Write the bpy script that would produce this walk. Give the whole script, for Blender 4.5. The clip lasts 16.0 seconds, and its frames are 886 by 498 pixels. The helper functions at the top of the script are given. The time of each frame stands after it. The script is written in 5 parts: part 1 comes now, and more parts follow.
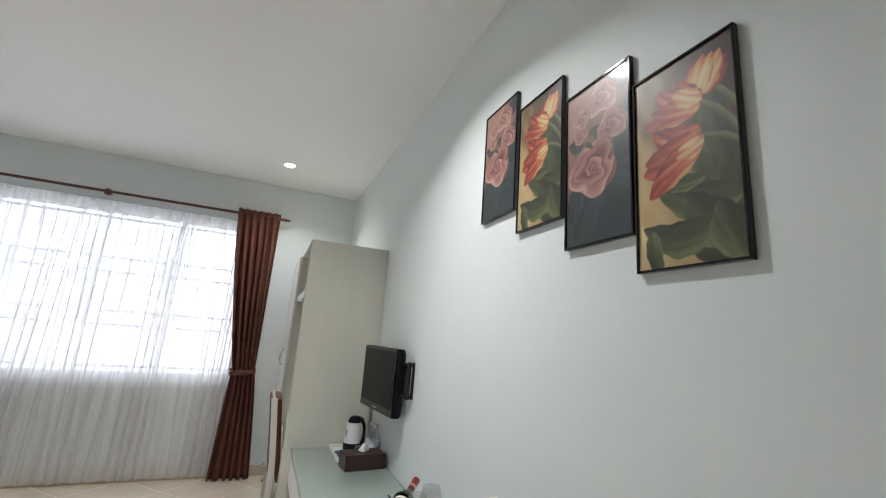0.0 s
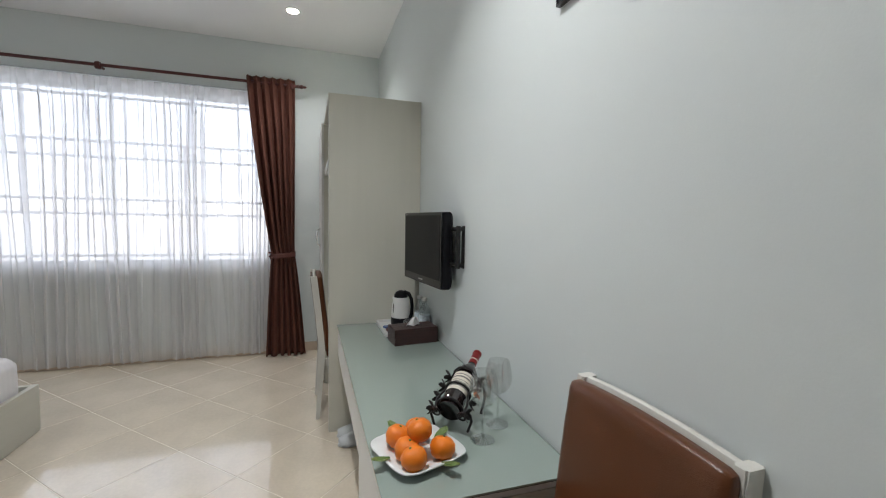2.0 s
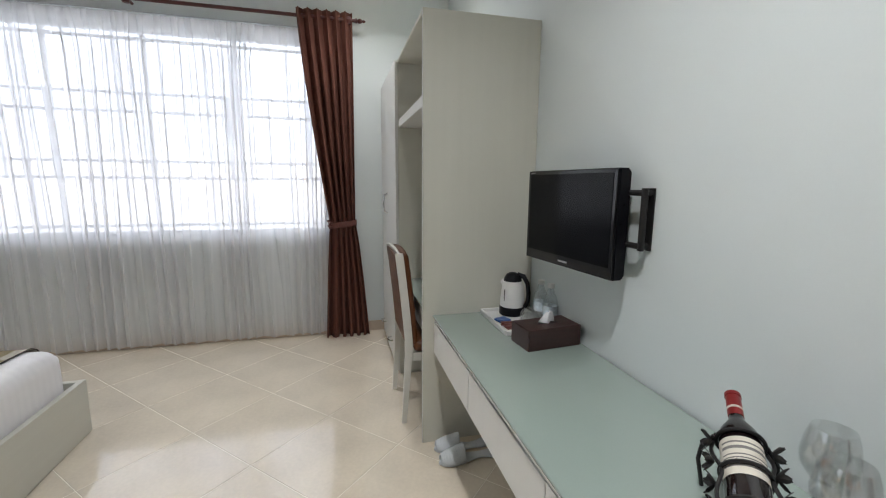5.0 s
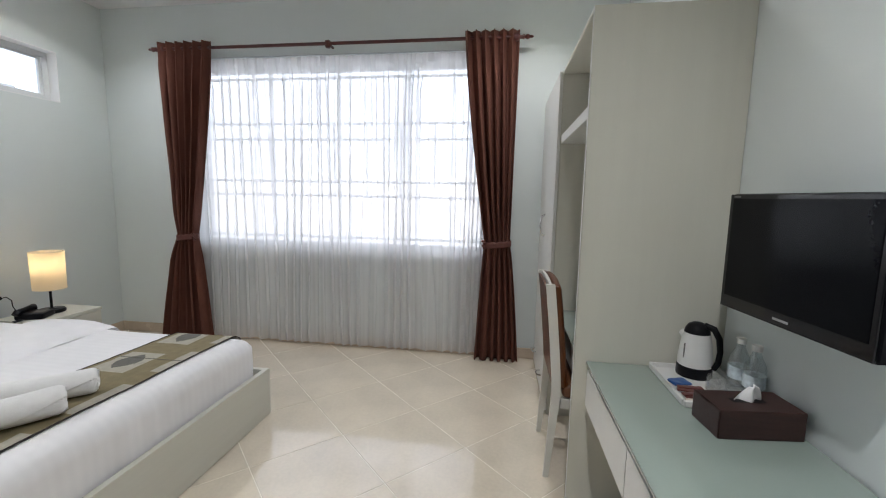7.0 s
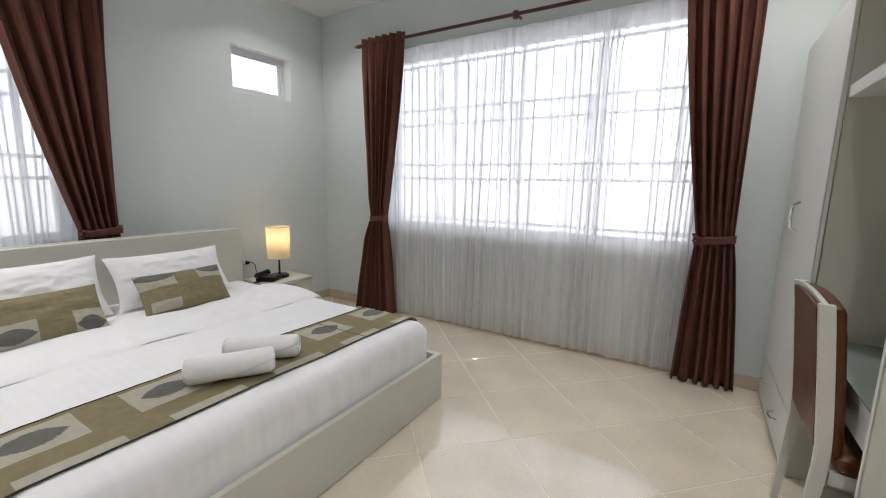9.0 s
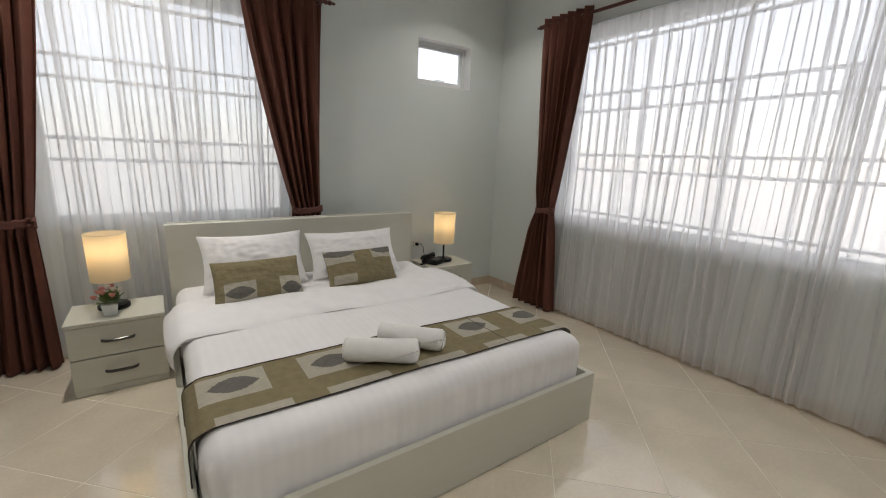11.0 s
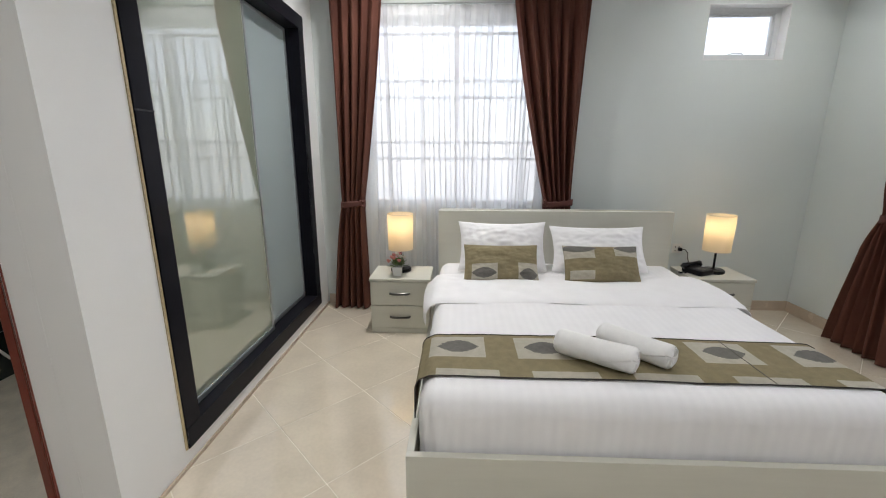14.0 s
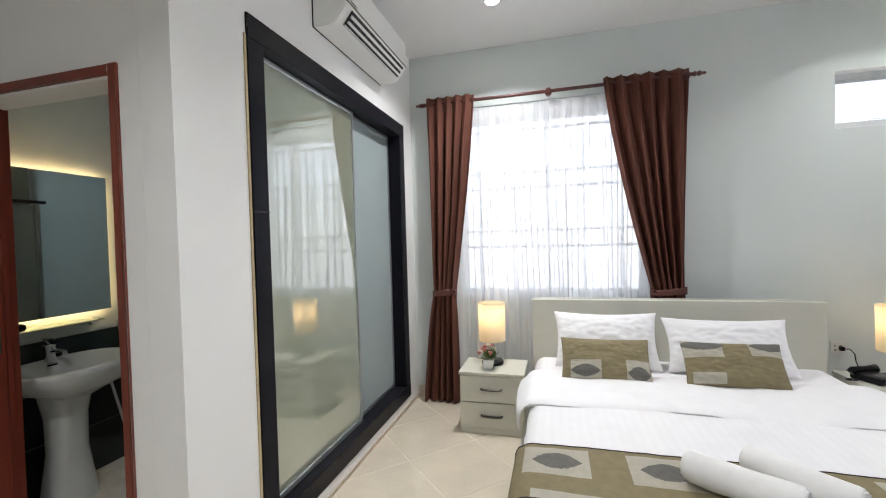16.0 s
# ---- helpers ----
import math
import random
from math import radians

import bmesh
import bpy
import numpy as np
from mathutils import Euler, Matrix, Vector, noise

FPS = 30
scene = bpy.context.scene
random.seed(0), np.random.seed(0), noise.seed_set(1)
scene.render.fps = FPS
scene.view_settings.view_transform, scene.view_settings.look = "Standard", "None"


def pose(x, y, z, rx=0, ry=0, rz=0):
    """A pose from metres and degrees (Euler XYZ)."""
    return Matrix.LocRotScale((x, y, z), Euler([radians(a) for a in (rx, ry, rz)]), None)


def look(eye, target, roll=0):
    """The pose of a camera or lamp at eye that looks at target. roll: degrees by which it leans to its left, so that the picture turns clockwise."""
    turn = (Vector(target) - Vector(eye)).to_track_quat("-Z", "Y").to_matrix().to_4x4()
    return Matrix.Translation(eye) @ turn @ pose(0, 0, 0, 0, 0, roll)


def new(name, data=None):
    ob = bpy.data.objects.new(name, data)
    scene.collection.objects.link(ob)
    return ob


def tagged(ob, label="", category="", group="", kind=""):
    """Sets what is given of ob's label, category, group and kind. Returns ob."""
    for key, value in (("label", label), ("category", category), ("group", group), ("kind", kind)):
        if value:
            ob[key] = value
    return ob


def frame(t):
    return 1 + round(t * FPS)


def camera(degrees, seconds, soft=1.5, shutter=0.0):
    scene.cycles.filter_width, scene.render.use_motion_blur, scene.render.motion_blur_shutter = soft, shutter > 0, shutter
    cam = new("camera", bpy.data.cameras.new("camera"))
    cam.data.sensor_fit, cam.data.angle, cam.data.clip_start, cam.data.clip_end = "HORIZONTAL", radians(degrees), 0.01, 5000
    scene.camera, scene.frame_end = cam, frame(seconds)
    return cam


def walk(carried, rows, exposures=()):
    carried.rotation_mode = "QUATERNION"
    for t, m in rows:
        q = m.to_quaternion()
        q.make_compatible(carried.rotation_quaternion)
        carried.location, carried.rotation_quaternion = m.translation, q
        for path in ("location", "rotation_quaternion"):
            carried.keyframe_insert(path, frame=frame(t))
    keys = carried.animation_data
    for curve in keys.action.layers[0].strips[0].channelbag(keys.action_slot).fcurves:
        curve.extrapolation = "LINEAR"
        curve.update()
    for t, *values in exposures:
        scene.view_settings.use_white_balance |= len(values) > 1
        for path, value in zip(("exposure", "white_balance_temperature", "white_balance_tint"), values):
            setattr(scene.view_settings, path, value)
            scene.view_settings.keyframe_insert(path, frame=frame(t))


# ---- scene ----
cam = camera(94.2, 16.0, soft=1.1)
PATH = [
    (0, (0.070, 0.161, 1.486), (0.809, 1.972, 1.904), 4.3),
    (0.5, (0.085, 0.212, 1.461), (0.764, 2.064, 1.795), 3.5),
    (1, (0.144, 0.356, 1.421), (0.767, 2.246, 1.626), 2.8),
    (1.5, (0.210, 0.490, 1.395), (0.811, 2.397, 1.434), 1.7),
    (2, (0.187, 0.619, 1.357), (0.802, 2.517, 1.221), 1.0),
    (2.5, (0.089, 0.762, 1.323), (0.753, 2.624, 1.018), 0.6),
    (3, (0.046, 0.851, 1.257), (0.757, 2.674, 0.843), 0.2),
    (5.3, (-0.138, 1.356, 1.349), (0.260, 3.295, 1.060), 0.6),
    (5.5, (-0.162, 1.376, 1.346), (0.167, 3.330, 1.074), 0.7),
    (6, (-0.160, 1.425, 1.352), (-0.035, 3.406, 1.108), 0.9),
    (6.5, (-0.092, 1.467, 1.364), (-0.164, 3.452, 1.127), 1.0),
    (7, (-0.027, 1.495, 1.368), (-0.306, 3.460, 1.123), 1.1),
    (7.5, (-0.016, 1.517, 1.364), (-0.492, 3.442, 1.103), 1.2),
    (8, (-0.084, 1.581, 1.366), (-0.741, 3.448, 1.082), 1.2),
    (8.5, (-0.154, 1.661, 1.368), (-1.000, 3.447, 1.059), 1.1),
    (9, (-0.169, 1.726, 1.344), (-1.204, 3.406, 1.020), 0.9),
    (11.3, (-0.234, 1.898, 1.430), (-1.903, 2.904, 0.978), 2.1),
    (11.5, (-0.256, 1.914, 1.427), (-1.966, 2.843, 0.963), 2.0),
    (12, (-0.252, 1.950, 1.420), (-2.047, 2.682, 0.930), 2.1),
    (12.5, (-0.196, 2.016, 1.403), (-2.061, 2.526, 0.892), 2.0),
    (13, (-0.139, 2.064, 1.400), (-2.045, 2.363, 0.872), 1.7),
    (13.5, (-0.108, 2.086, 1.394), (-2.038, 2.183, 0.879), 1.0),
    (14, (-0.133, 2.045, 1.400), (-2.076, 1.972, 0.933), 0.2),
    (14.5, (-0.188, 2.001, 1.412), (-2.140, 1.784, 1.031), -0.6),
    (15, (-0.236, 2.012, 1.405), (-2.187, 1.662, 1.142), -1.4),
    (15.5, (-0.236, 2.035, 1.398), (-2.178, 1.578, 1.257), -1.7),
    (16, (-0.222, 2.061, 1.400), (-2.151, 1.537, 1.357), -1.6),
]
EXPOSURE = [(0.0, 0.45, 6300, 10), (1.5, 0.2, 6270, 10), (2.5, 0.17, 6280, 10), (3.0, 0.3, 6320, 10), (5.5, 0.33, 6250, 10), (8.0, 0.3, 6220, 10), (9.0, 0.27, 6420, 10), (11.5, -0.2, 6900, 10), (12.5, -0.03, 6850, 10), (14.0, 0.32, 6400, 10), (15.0, 0.4, 6300, 10), (16.0, 0.63, 6300, 10)]
walk(cam, [(t, look(eye, target, roll)) for t, eye, target, roll in PATH], EXPOSURE)

# ---- light, world and exposure ----
world = bpy.data.worlds.new("sky")
scene.world = world
world.use_nodes = True
wn = world.node_tree
sky = wn.nodes.new("ShaderNodeTexSky")
sky.sky_type, sky.sun_disc, sky.sun_elevation, sky.sun_rotation = "NISHITA", False, radians(52), radians(20)
wn.links.new(sky.outputs[0], wn.nodes["Background"].inputs[0])
wn.nodes["Background"].inputs[1].default_value = 0.12

E_X, W_X, N_Y, S_Y, B_X, CEIL = 0.875, -3.735, 5.0, 0.84, -1.325, 3.02
WIN_N = (-2.83, -0.17, 0.90, 2.50)
WIN_W = (1.27, 2.76, 0.92, 2.44)
WIN_S = (3.965, 4.58, 2.10, 2.503)


def area_lamp(name, m, sx, sy, watts, colour):
    la = bpy.data.lights.new(name, "AREA")
    la.shape, la.size, la.size_y, la.energy, la.color = "RECTANGLE", sx, sy, watts, colour
    ob = new(name, la)
    ob.matrix_world = m
    return ob


DAY = (0.96, 0.975, 1.045)
area_lamp("daylight_north", pose(-1.5, N_Y + 0.42, 1.72, -90, 0, 0), 3.6, 2.7, 45, DAY)
area_lamp("daylight_west", pose(W_X - 0.42, 2.0, 1.7, -90, 0, 90), 2.5, 2.6, 23, DAY)
area_lamp("daylight_small", pose(W_X - 0.4, 4.27, 2.32, -90, 0, 90), 1.0, 0.8, 3, DAY)


# ---- materials ----
def nodes_of(m):
    return m.node_tree.nodes, m.node_tree.links, m.node_tree.nodes["Principled BSDF"]


def mat(name, col, rough=0.5, metal=0.0, var=0.06, vscale=5.0, bump=0.0, bscale=160.0, stretch=(1, 1, 1), coat=0.0, rand=0.0, spec=0.5, rvar=0.08):
    """A paint, cloth, wood or stone: two scales of tone, fine relief and uneven gloss."""
    m = bpy.data.materials.new(name)
    m.use_nodes = True
    n, l, p = nodes_of(m)
    tc, mp = n.new("ShaderNodeTexCoord"), n.new("ShaderNodeMapping")
    mp.inputs["Scale"].default_value = stretch
    l.new(tc.outputs["Object"], mp.inputs[0])
    big, fine = n.new("ShaderNodeTexNoise"), n.new("ShaderNodeTexNoise")
    big.inputs["Scale"].default_value, big.inputs["Detail"].default_value = vscale, 5
    fine.inputs["Scale"].default_value, fine.inputs["Detail"].default_value = bscale, 3
    for k in (big, fine):
        l.new(mp.outputs[0], k.inputs["Vector"])
    add = n.new("ShaderNodeMath")
    add.operation = "MULTIPLY_ADD"
    l.new(fine.outputs[0], add.inputs[0])
    add.inputs[1].default_value = 0.4
    l.new(big.outputs[0], add.inputs[2])
    last = add.outputs[0]
    if rand:
        oi, ad = n.new("ShaderNodeObjectInfo"), n.new("ShaderNodeMath")
        ad.operation = "MULTIPLY_ADD"
        l.new(oi.outputs["Random"], ad.inputs[0])
        ad.inputs[1].default_value = rand
        l.new(last, ad.inputs[2])
        last = ad.outputs[0]
    ramp = n.new("ShaderNodeValToRGB")
    ramp.color_ramp.elements[0].position, ramp.color_ramp.elements[1].position = 0.35, 1.05 + rand
    ramp.color_ramp.elements[0].color = (*[c * (1 - var) for c in col], 1)
    ramp.color_ramp.elements[1].color = (*[min(1, c * (1 + var)) for c in col], 1)
    l.new(last, ramp.inputs[0])
    l.new(ramp.outputs[0], p.inputs["Base Color"])
    rr = n.new("ShaderNodeMapRange")
    rr.inputs["To Min"].default_value, rr.inputs["To Max"].default_value = max(0.02, rough - rvar), min(1, rough + rvar)
    l.new(big.outputs[0], rr.inputs[0])
    l.new(rr.outputs[0], p.inputs["Roughness"])
    p.inputs["Metallic"].default_value, p.inputs["Coat Weight"].default_value = metal, coat
    p.inputs["Specular IOR Level"].default_value = spec
    if bump:
        b = n.new("ShaderNodeBump")
        b.inputs["Strength"].default_value, b.inputs["Distance"].default_value = bump, 0.003
        l.new(fine.outputs[0], b.inputs["Height"])
        l.new(b.outputs[0], p.inputs["Normal"])
    return m


def glassy(name, col=(1, 1, 1), rough=0.0, ior=1.45):
    m = bpy.data.materials.new(name)
    m.use_nodes = True
    n, l, p = nodes_of(m)
    p.inputs["Base Color"].default_value, p.inputs["Roughness"].default_value = (*col, 1), rough
    p.inputs["Transmission Weight"].default_value, p.inputs["IOR"].default_value = 1.0, ior
    return m


def cloth_through(name, col, open_share, through_share, rough=0.9):
    """Thin cloth that lets light pass: gaps between threads and light through the threads."""
    m = bpy.data.materials.new(name)
    m.use_nodes = True
    n, l, p = nodes_of(m)
    n.remove(p)
    out = n["Material Output"]
    df, tl, tp = n.new("ShaderNodeBsdfDiffuse"), n.new("ShaderNodeBsdfTranslucent"), n.new("ShaderNodeBsdfTransparent")
    for k in (df, tl):
        k.inputs[0].default_value = (*col, 1)
    a, b = n.new("ShaderNodeMixShader"), n.new("ShaderNodeMixShader")
    a.inputs[0].default_value = through_share
    l.new(df.outputs[0], a.inputs[1])
    l.new(tl.outputs[0], a.inputs[2])
    l.new(a.outputs[0], b.inputs[1])
    l.new(tp.outputs[0], b.inputs[2])
    if open_share:
        tc, mp, no = n.new("ShaderNodeTexCoord"), n.new("ShaderNodeMapping"), n.new("ShaderNodeTexNoise")
        mp.inputs["Scale"].default_value = (17, 17, 0.12)
        no.inputs["Scale"].default_value = 1.0
        l.new(tc.outputs["Object"], mp.inputs[0])
        l.new(mp.outputs[0], no.inputs["Vector"])
        r = n.new("ShaderNodeMapRange")
        r.inputs["To Min"].default_value, r.inputs["To Max"].default_value = open_share - 0.07, open_share + 0.07
        r.inputs["From Min"].default_value, r.inputs["From Max"].default_value = 0.32, 0.68
        l.new(no.outputs[0], r.inputs[0])
        l.new(r.outputs[0], b.inputs[0])
    else:
        b.inputs[0].default_value = 0
    l.new(b.outputs[0], out.inputs[0])
    return m


def glow(name, col, strength):
    m = bpy.data.materials.new(name)
    m.use_nodes = True
    n, l, p = nodes_of(m)
    p.inputs["Base Color"].default_value = (*col, 1)
    p.inputs["Emission Color"].default_value, p.inputs["Emission Strength"].default_value = (*col, 1), strength
    return m


def plain(name, col, rough=0.5):
    return mat(name, col, rough, var=0.12, vscale=25)


WALL = mat("wall_paint", (0.70, 0.748, 0.742), 0.55, var=0.025, vscale=1.5, bump=0.06, bscale=260)
CEILP = mat("ceiling_paint", (0.88, 0.88, 0.885), 0.7, var=0.02, vscale=1.2, bump=0.05, bscale=240)
WHITEP = mat("white_reveal_paint", (0.86, 0.86, 0.855), 0.5, var=0.02, vscale=2, bump=0.05, bscale=240)
TILE = mat("beige_floor_tile", (0.70, 0.62, 0.50), 0.09, var=0.13, vscale=3.0, bump=0.015, bscale=60, rand=0.12, rvar=0.04, coat=1.0)
GROUT = mat("grout", (0.80, 0.745, 0.64), 0.85, var=0.2, vscale=8, bump=0.1)
SKIRT = mat("skirting_tile", (0.57, 0.47, 0.37), 0.25, var=0.12, vscale=6)
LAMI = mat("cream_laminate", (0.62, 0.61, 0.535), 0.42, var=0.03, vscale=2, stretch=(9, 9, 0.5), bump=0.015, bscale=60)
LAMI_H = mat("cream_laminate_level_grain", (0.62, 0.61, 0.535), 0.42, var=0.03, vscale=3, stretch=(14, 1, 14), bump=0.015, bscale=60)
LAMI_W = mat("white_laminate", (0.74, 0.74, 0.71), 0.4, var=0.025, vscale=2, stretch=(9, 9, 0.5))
DGLASS = mat("sage_backed_glass", (0.30, 0.36, 0.328), 0.05, var=0.03, vscale=2, rvar=0.02, coat=0.9)
DEDGE = mat("glass_edge_and_bed_shadow", (0.03, 0.06, 0.05), 0.15, var=0.2)
DRAPE = mat("brown_drape", (0.120, 0.045, 0.031), 0.8, var=0.14, vscale=9, bump=0.25, bscale=500, spec=0.25)
ROPE = mat("brown_tie", (0.12, 0.04, 0.03), 0.7, var=0.25, vscale=60, bump=0.3, bscale=300)
RODW = mat("dark_red_wood", (0.075, 0.014, 0.011), 0.3, var=0.3, vscale=12, coat=0.3)
DOORW = mat("red_brown_wood", (0.17, 0.034, 0.019), 0.38, var=0.25, vscale=5, stretch=(6, 6, 0.7), bump=0.05)
LEATHER = mat("brown_leather", (0.105, 0.033, 0.009), 0.33, var=0.16, vscale=7, bump=0.18, bscale=380)
CHAIRW = mat("cream_lacquered_wood", (0.68, 0.67, 0.62), 0.32, var=0.04, vscale=9)
BLACKP = mat("black_plastic", (0.008, 0.008, 0.010), 0.3, var=0.2, vscale=30, spec=0.14)
BLACKG = mat("black_gloss", (0.006, 0.006, 0.008), 0.09, var=0.2, vscale=10, rvar=0.02, coat=0.1)
SCREEN = mat("dark_screen", (0.004, 0.0045, 0.006), 0.14, var=0.1, vscale=3, rvar=0.03, spec=0.12)
BLACKF = mat("black_timber", (0.010, 0.010, 0.014), 0.3, var=0.25, vscale=8, rvar=0.05, spec=0.08)
ALU = mat("aluminium", (0.55, 0.58, 0.60), 0.35, metal=0.9, var=0.08)
CHROME = mat("chrome", (0.75, 0.75, 0.76), 0.12, metal=1.0, var=0.04, rvar=0.04)
DARKMET = mat("dark_pewter", (0.12, 0.115, 0.105), 0.32, metal=0.9, var=0.1)
WHITEF = mat("white_frame", (0.74, 0.76, 0.77), 0.35, var=0.03)
PLASTW = mat("white_plastic", (0.76, 0.76, 0.74), 0.35, var=0.02)
PORC = mat("porcelain", (0.72, 0.74, 0.74), 0.1, var=0.02, rvar=0.03, coat=0.5)
LINEN = mat("white_linen", (0.86, 0.85, 0.86), 0.85, var=0.03, vscale=12, bump=0.12, bscale=420, spec=0.2)
STRIPED = mat("striped_white_linen", (0.86, 0.85, 0.86), 0.8, var=0.03, vscale=12, bump=0.1, bscale=420, spec=0.25)
_n, _l, _p = nodes_of(STRIPED)
_c, _w, _m = _n.new("ShaderNodeTexCoord"), _n.new("ShaderNodeTexWave"), _n.new("ShaderNodeMix")
_w.bands_direction = "Y"
_w.inputs["Scale"].default_value, _w.inputs["Distortion"].default_value = 7.5, 0.3
_l.new(_c.outputs["Object"], _w.inputs["Vector"])
_m.data_type, _m.blend_type = "RGBA", "MULTIPLY"
_l.new(_w.outputs["Fac"], _m.inputs[0])
_l.new(_p.inputs["Base Color"].links[0].from_socket, _m.inputs[6])
_m.inputs[7].default_value = (0.98, 0.98, 0.982, 1)
_l.new(_m.outputs[2], _p.inputs["Base Color"])
TOWEL = mat("white_terry", (0.86, 0.855, 0.845), 0.95, var=0.04, vscale=30, bump=0.7, bscale=420, spec=0.1)
OLIVE = mat("olive_weave", (0.235, 0.197, 0.115), 0.8, var=0.16, vscale=30, bump=0.3, bscale=500, spec=0.2)
BEIGEC = mat("stone_weave", (0.43, 0.40, 0.33), 0.8, var=0.12, vscale=30, bump=0.3, bscale=500, spec=0.2)
LEAFC = mat("charcoal_weave", (0.145, 0.138, 0.125), 0.8, var=0.2, vscale=60, bump=0.3, bscale=500, spec=0.2)
PIPING = mat("dark_piping", (0.03, 0.022, 0.02), 0.8)
SHEER = cloth_through("white_voile", (0.93, 0.925, 0.93), 0.36, 0.52)
SHADE = cloth_through("cream_lampshade", (0.90, 0.80, 0.62), 0.0, 0.55)
PANE = glassy("window_glass")


def thin_glass(name, col, share):
    m = bpy.data.materials.new(name)
    m.use_nodes = True
    n, l, p = nodes_of(m)
    n.remove(p)
    tp, gl, mx = n.new("ShaderNodeBsdfTransparent"), n.new("ShaderNodeBsdfGlossy"), n.new("ShaderNodeMixShader")
    tp.inputs[0].default_value, gl.inputs["Roughness"].default_value, mx.inputs[0].default_value = (*col, 1), 0.03, share
    l.new(tp.outputs[0], mx.inputs[1])
    l.new(gl.outputs[0], mx.inputs[2])
    l.new(mx.outputs[0], n["Material Output"].inputs[0])
    return m


CLEAR = thin_glass("clear_glass", (0.98, 0.985, 0.985), 0.17)
PET = thin_glass("clear_plastic", (0.91, 0.94, 0.95), 0.2)
MIRROR = mat("mirror_silver", (0.80, 0.82, 0.82), 0.01, metal=1.0, var=0.01, rvar=0.005)
FROST = mat("frosted_glass_film", (0.46, 0.52, 0.53), 0.5, var=0.04, vscale=2, spec=0.3)
_n, _l, _p = nodes_of(FROST)
_t, _x = _n.new("ShaderNodeBsdfTranslucent"), _n.new("ShaderNodeMixShader")
_t.inputs[0].default_value, _x.inputs[0].default_value = (0.62, 0.72, 0.74, 1), 0.4
_l.new(_p.outputs[0], _x.inputs[1])
_l.new(_t.outputs[0], _x.inputs[2])
_l.new(_x.outputs[0], _n["Material Output"].inputs[0])
TINT = mat("green_reflecting_glass", (0.30, 0.335, 0.26), 0.02, var=0.03, vscale=2, rvar=0.01, spec=1.0, coat=1.0)
_n, _l, _p = nodes_of(TINT)
_p.inputs["IOR"].default_value = 2.08
DKTILE = mat("dark_bath_tile", (0.018, 0.028, 0.026), 0.12, var=0.3, vscale=5)
BFLOOR = mat("bath_floor_tile", (0.16, 0.17, 0.17), 0.3, var=0.15, vscale=8)
ORANGE = mat("orange_peel", (0.80, 0.20, 0.006), 0.38, var=0.18, vscale=14, bump=0.35, bscale=700)
LEAFG = mat("green_leaf", (0.10, 0.16, 0.04), 0.4, var=0.3, vscale=40)
WOODBOX = mat("dark_wenge", (0.035, 0.013, 0.011), 0.4, var=0.45, vscale=9, stretch=(1, 8, 8), bump=0.2, bscale=90)
PAPER = mat("white_tissue", (0.82, 0.82, 0.82), 0.9, var=0.02)
WINEG = mat("dark_wine_glass", (0.010, 0.006, 0.006), 0.06, var=0.1, rvar=0.02, coat=0.6)
LABELP = mat("cream_label", (0.66, 0.62, 0.53), 0.6, var=0.06, vscale=40)
REDCAP = mat("red_foil", (0.25, 0.02, 0.02), 0.3, metal=0.3, var=0.1)
IRON = mat("black_iron", (0.012, 0.011, 0.011), 0.45, var=0.3, vscale=40)
BLUE = plain("blue_packet", (0.03, 0.10, 0.30), 0.3)
MAROON = plain("maroon_sachet", (0.13, 0.035, 0.03), 0.35)
INK = plain("ink_grey", (0.18, 0.17, 0.16), 0.6)
PINKF = plain("pink_petal", (0.62, 0.25, 0.22), 0.6)
SLIP = mat("white_slipper", (0.60, 0.63, 0.65), 0.8, var=0.06, vscale=20, bump=0.5, bscale=250)
LED = glow("warm_strip", (1.0, 0.74, 0.38), 5.0)
SPOT = glow("lamp_face", (1.0, 0.96, 0.88), 14.0)


# ---- shaping helpers ----
def tidy(bm, matl, name, parent=None, label="", smooth=False):
    bmesh.ops.recalc_face_normals(bm, faces=bm.faces[:])
    me = bpy.data.meshes.new(name)
    bm.to_mesh(me)
    bm.free()
    for k in (matl if isinstance(matl, (list, tuple)) else [matl]):
        me.materials.append(k)
    if smooth:
        me.polygons.foreach_set("use_smooth", [True] * len(me.polygons))
        if smooth != "all":
            me.set_sharp_from_angle(angle=radians(40))
    ob = new(name, me)
    if parent:
        ob.parent = parent
    if label:
        ob["label"] = label
    return ob


def part(name, bm, matl, parent, label="", smooth=False):
    return tidy(bm, matl, name, parent, label, smooth)


def thing(name, m, label, category, group="", kind=""):
    ob = new(name)
    ob.empty_display_size = 0.05
    ob.matrix_world = m
    return tagged(ob, label, category, group, kind)


def add_box(bm, x0, x1, y0, y1, z0, z1):
    v = [bm.verts.new((x, y, z)) for z in (z0, z1) for y in (y0, y1) for x in (x0, x1)]
    for f in ((0, 1, 3, 2), (4, 5, 7, 6), (0, 1, 5, 4), (2, 3, 7, 6), (0, 2, 6, 4), (1, 3, 7, 5)):
        bm.faces.new([v[i] for i in f])
    return bm


def bx(x0, x1, y0, y1, z0, z1, bev=0.002):
    bm = add_box(bmesh.new(), x0, x1, y0, y1, z0, z1)
    if bev:
        bmesh.ops.bevel(bm, geom=bm.edges[:], offset=bev, segments=2, affect="EDGES", profile=0.6)
    return bm


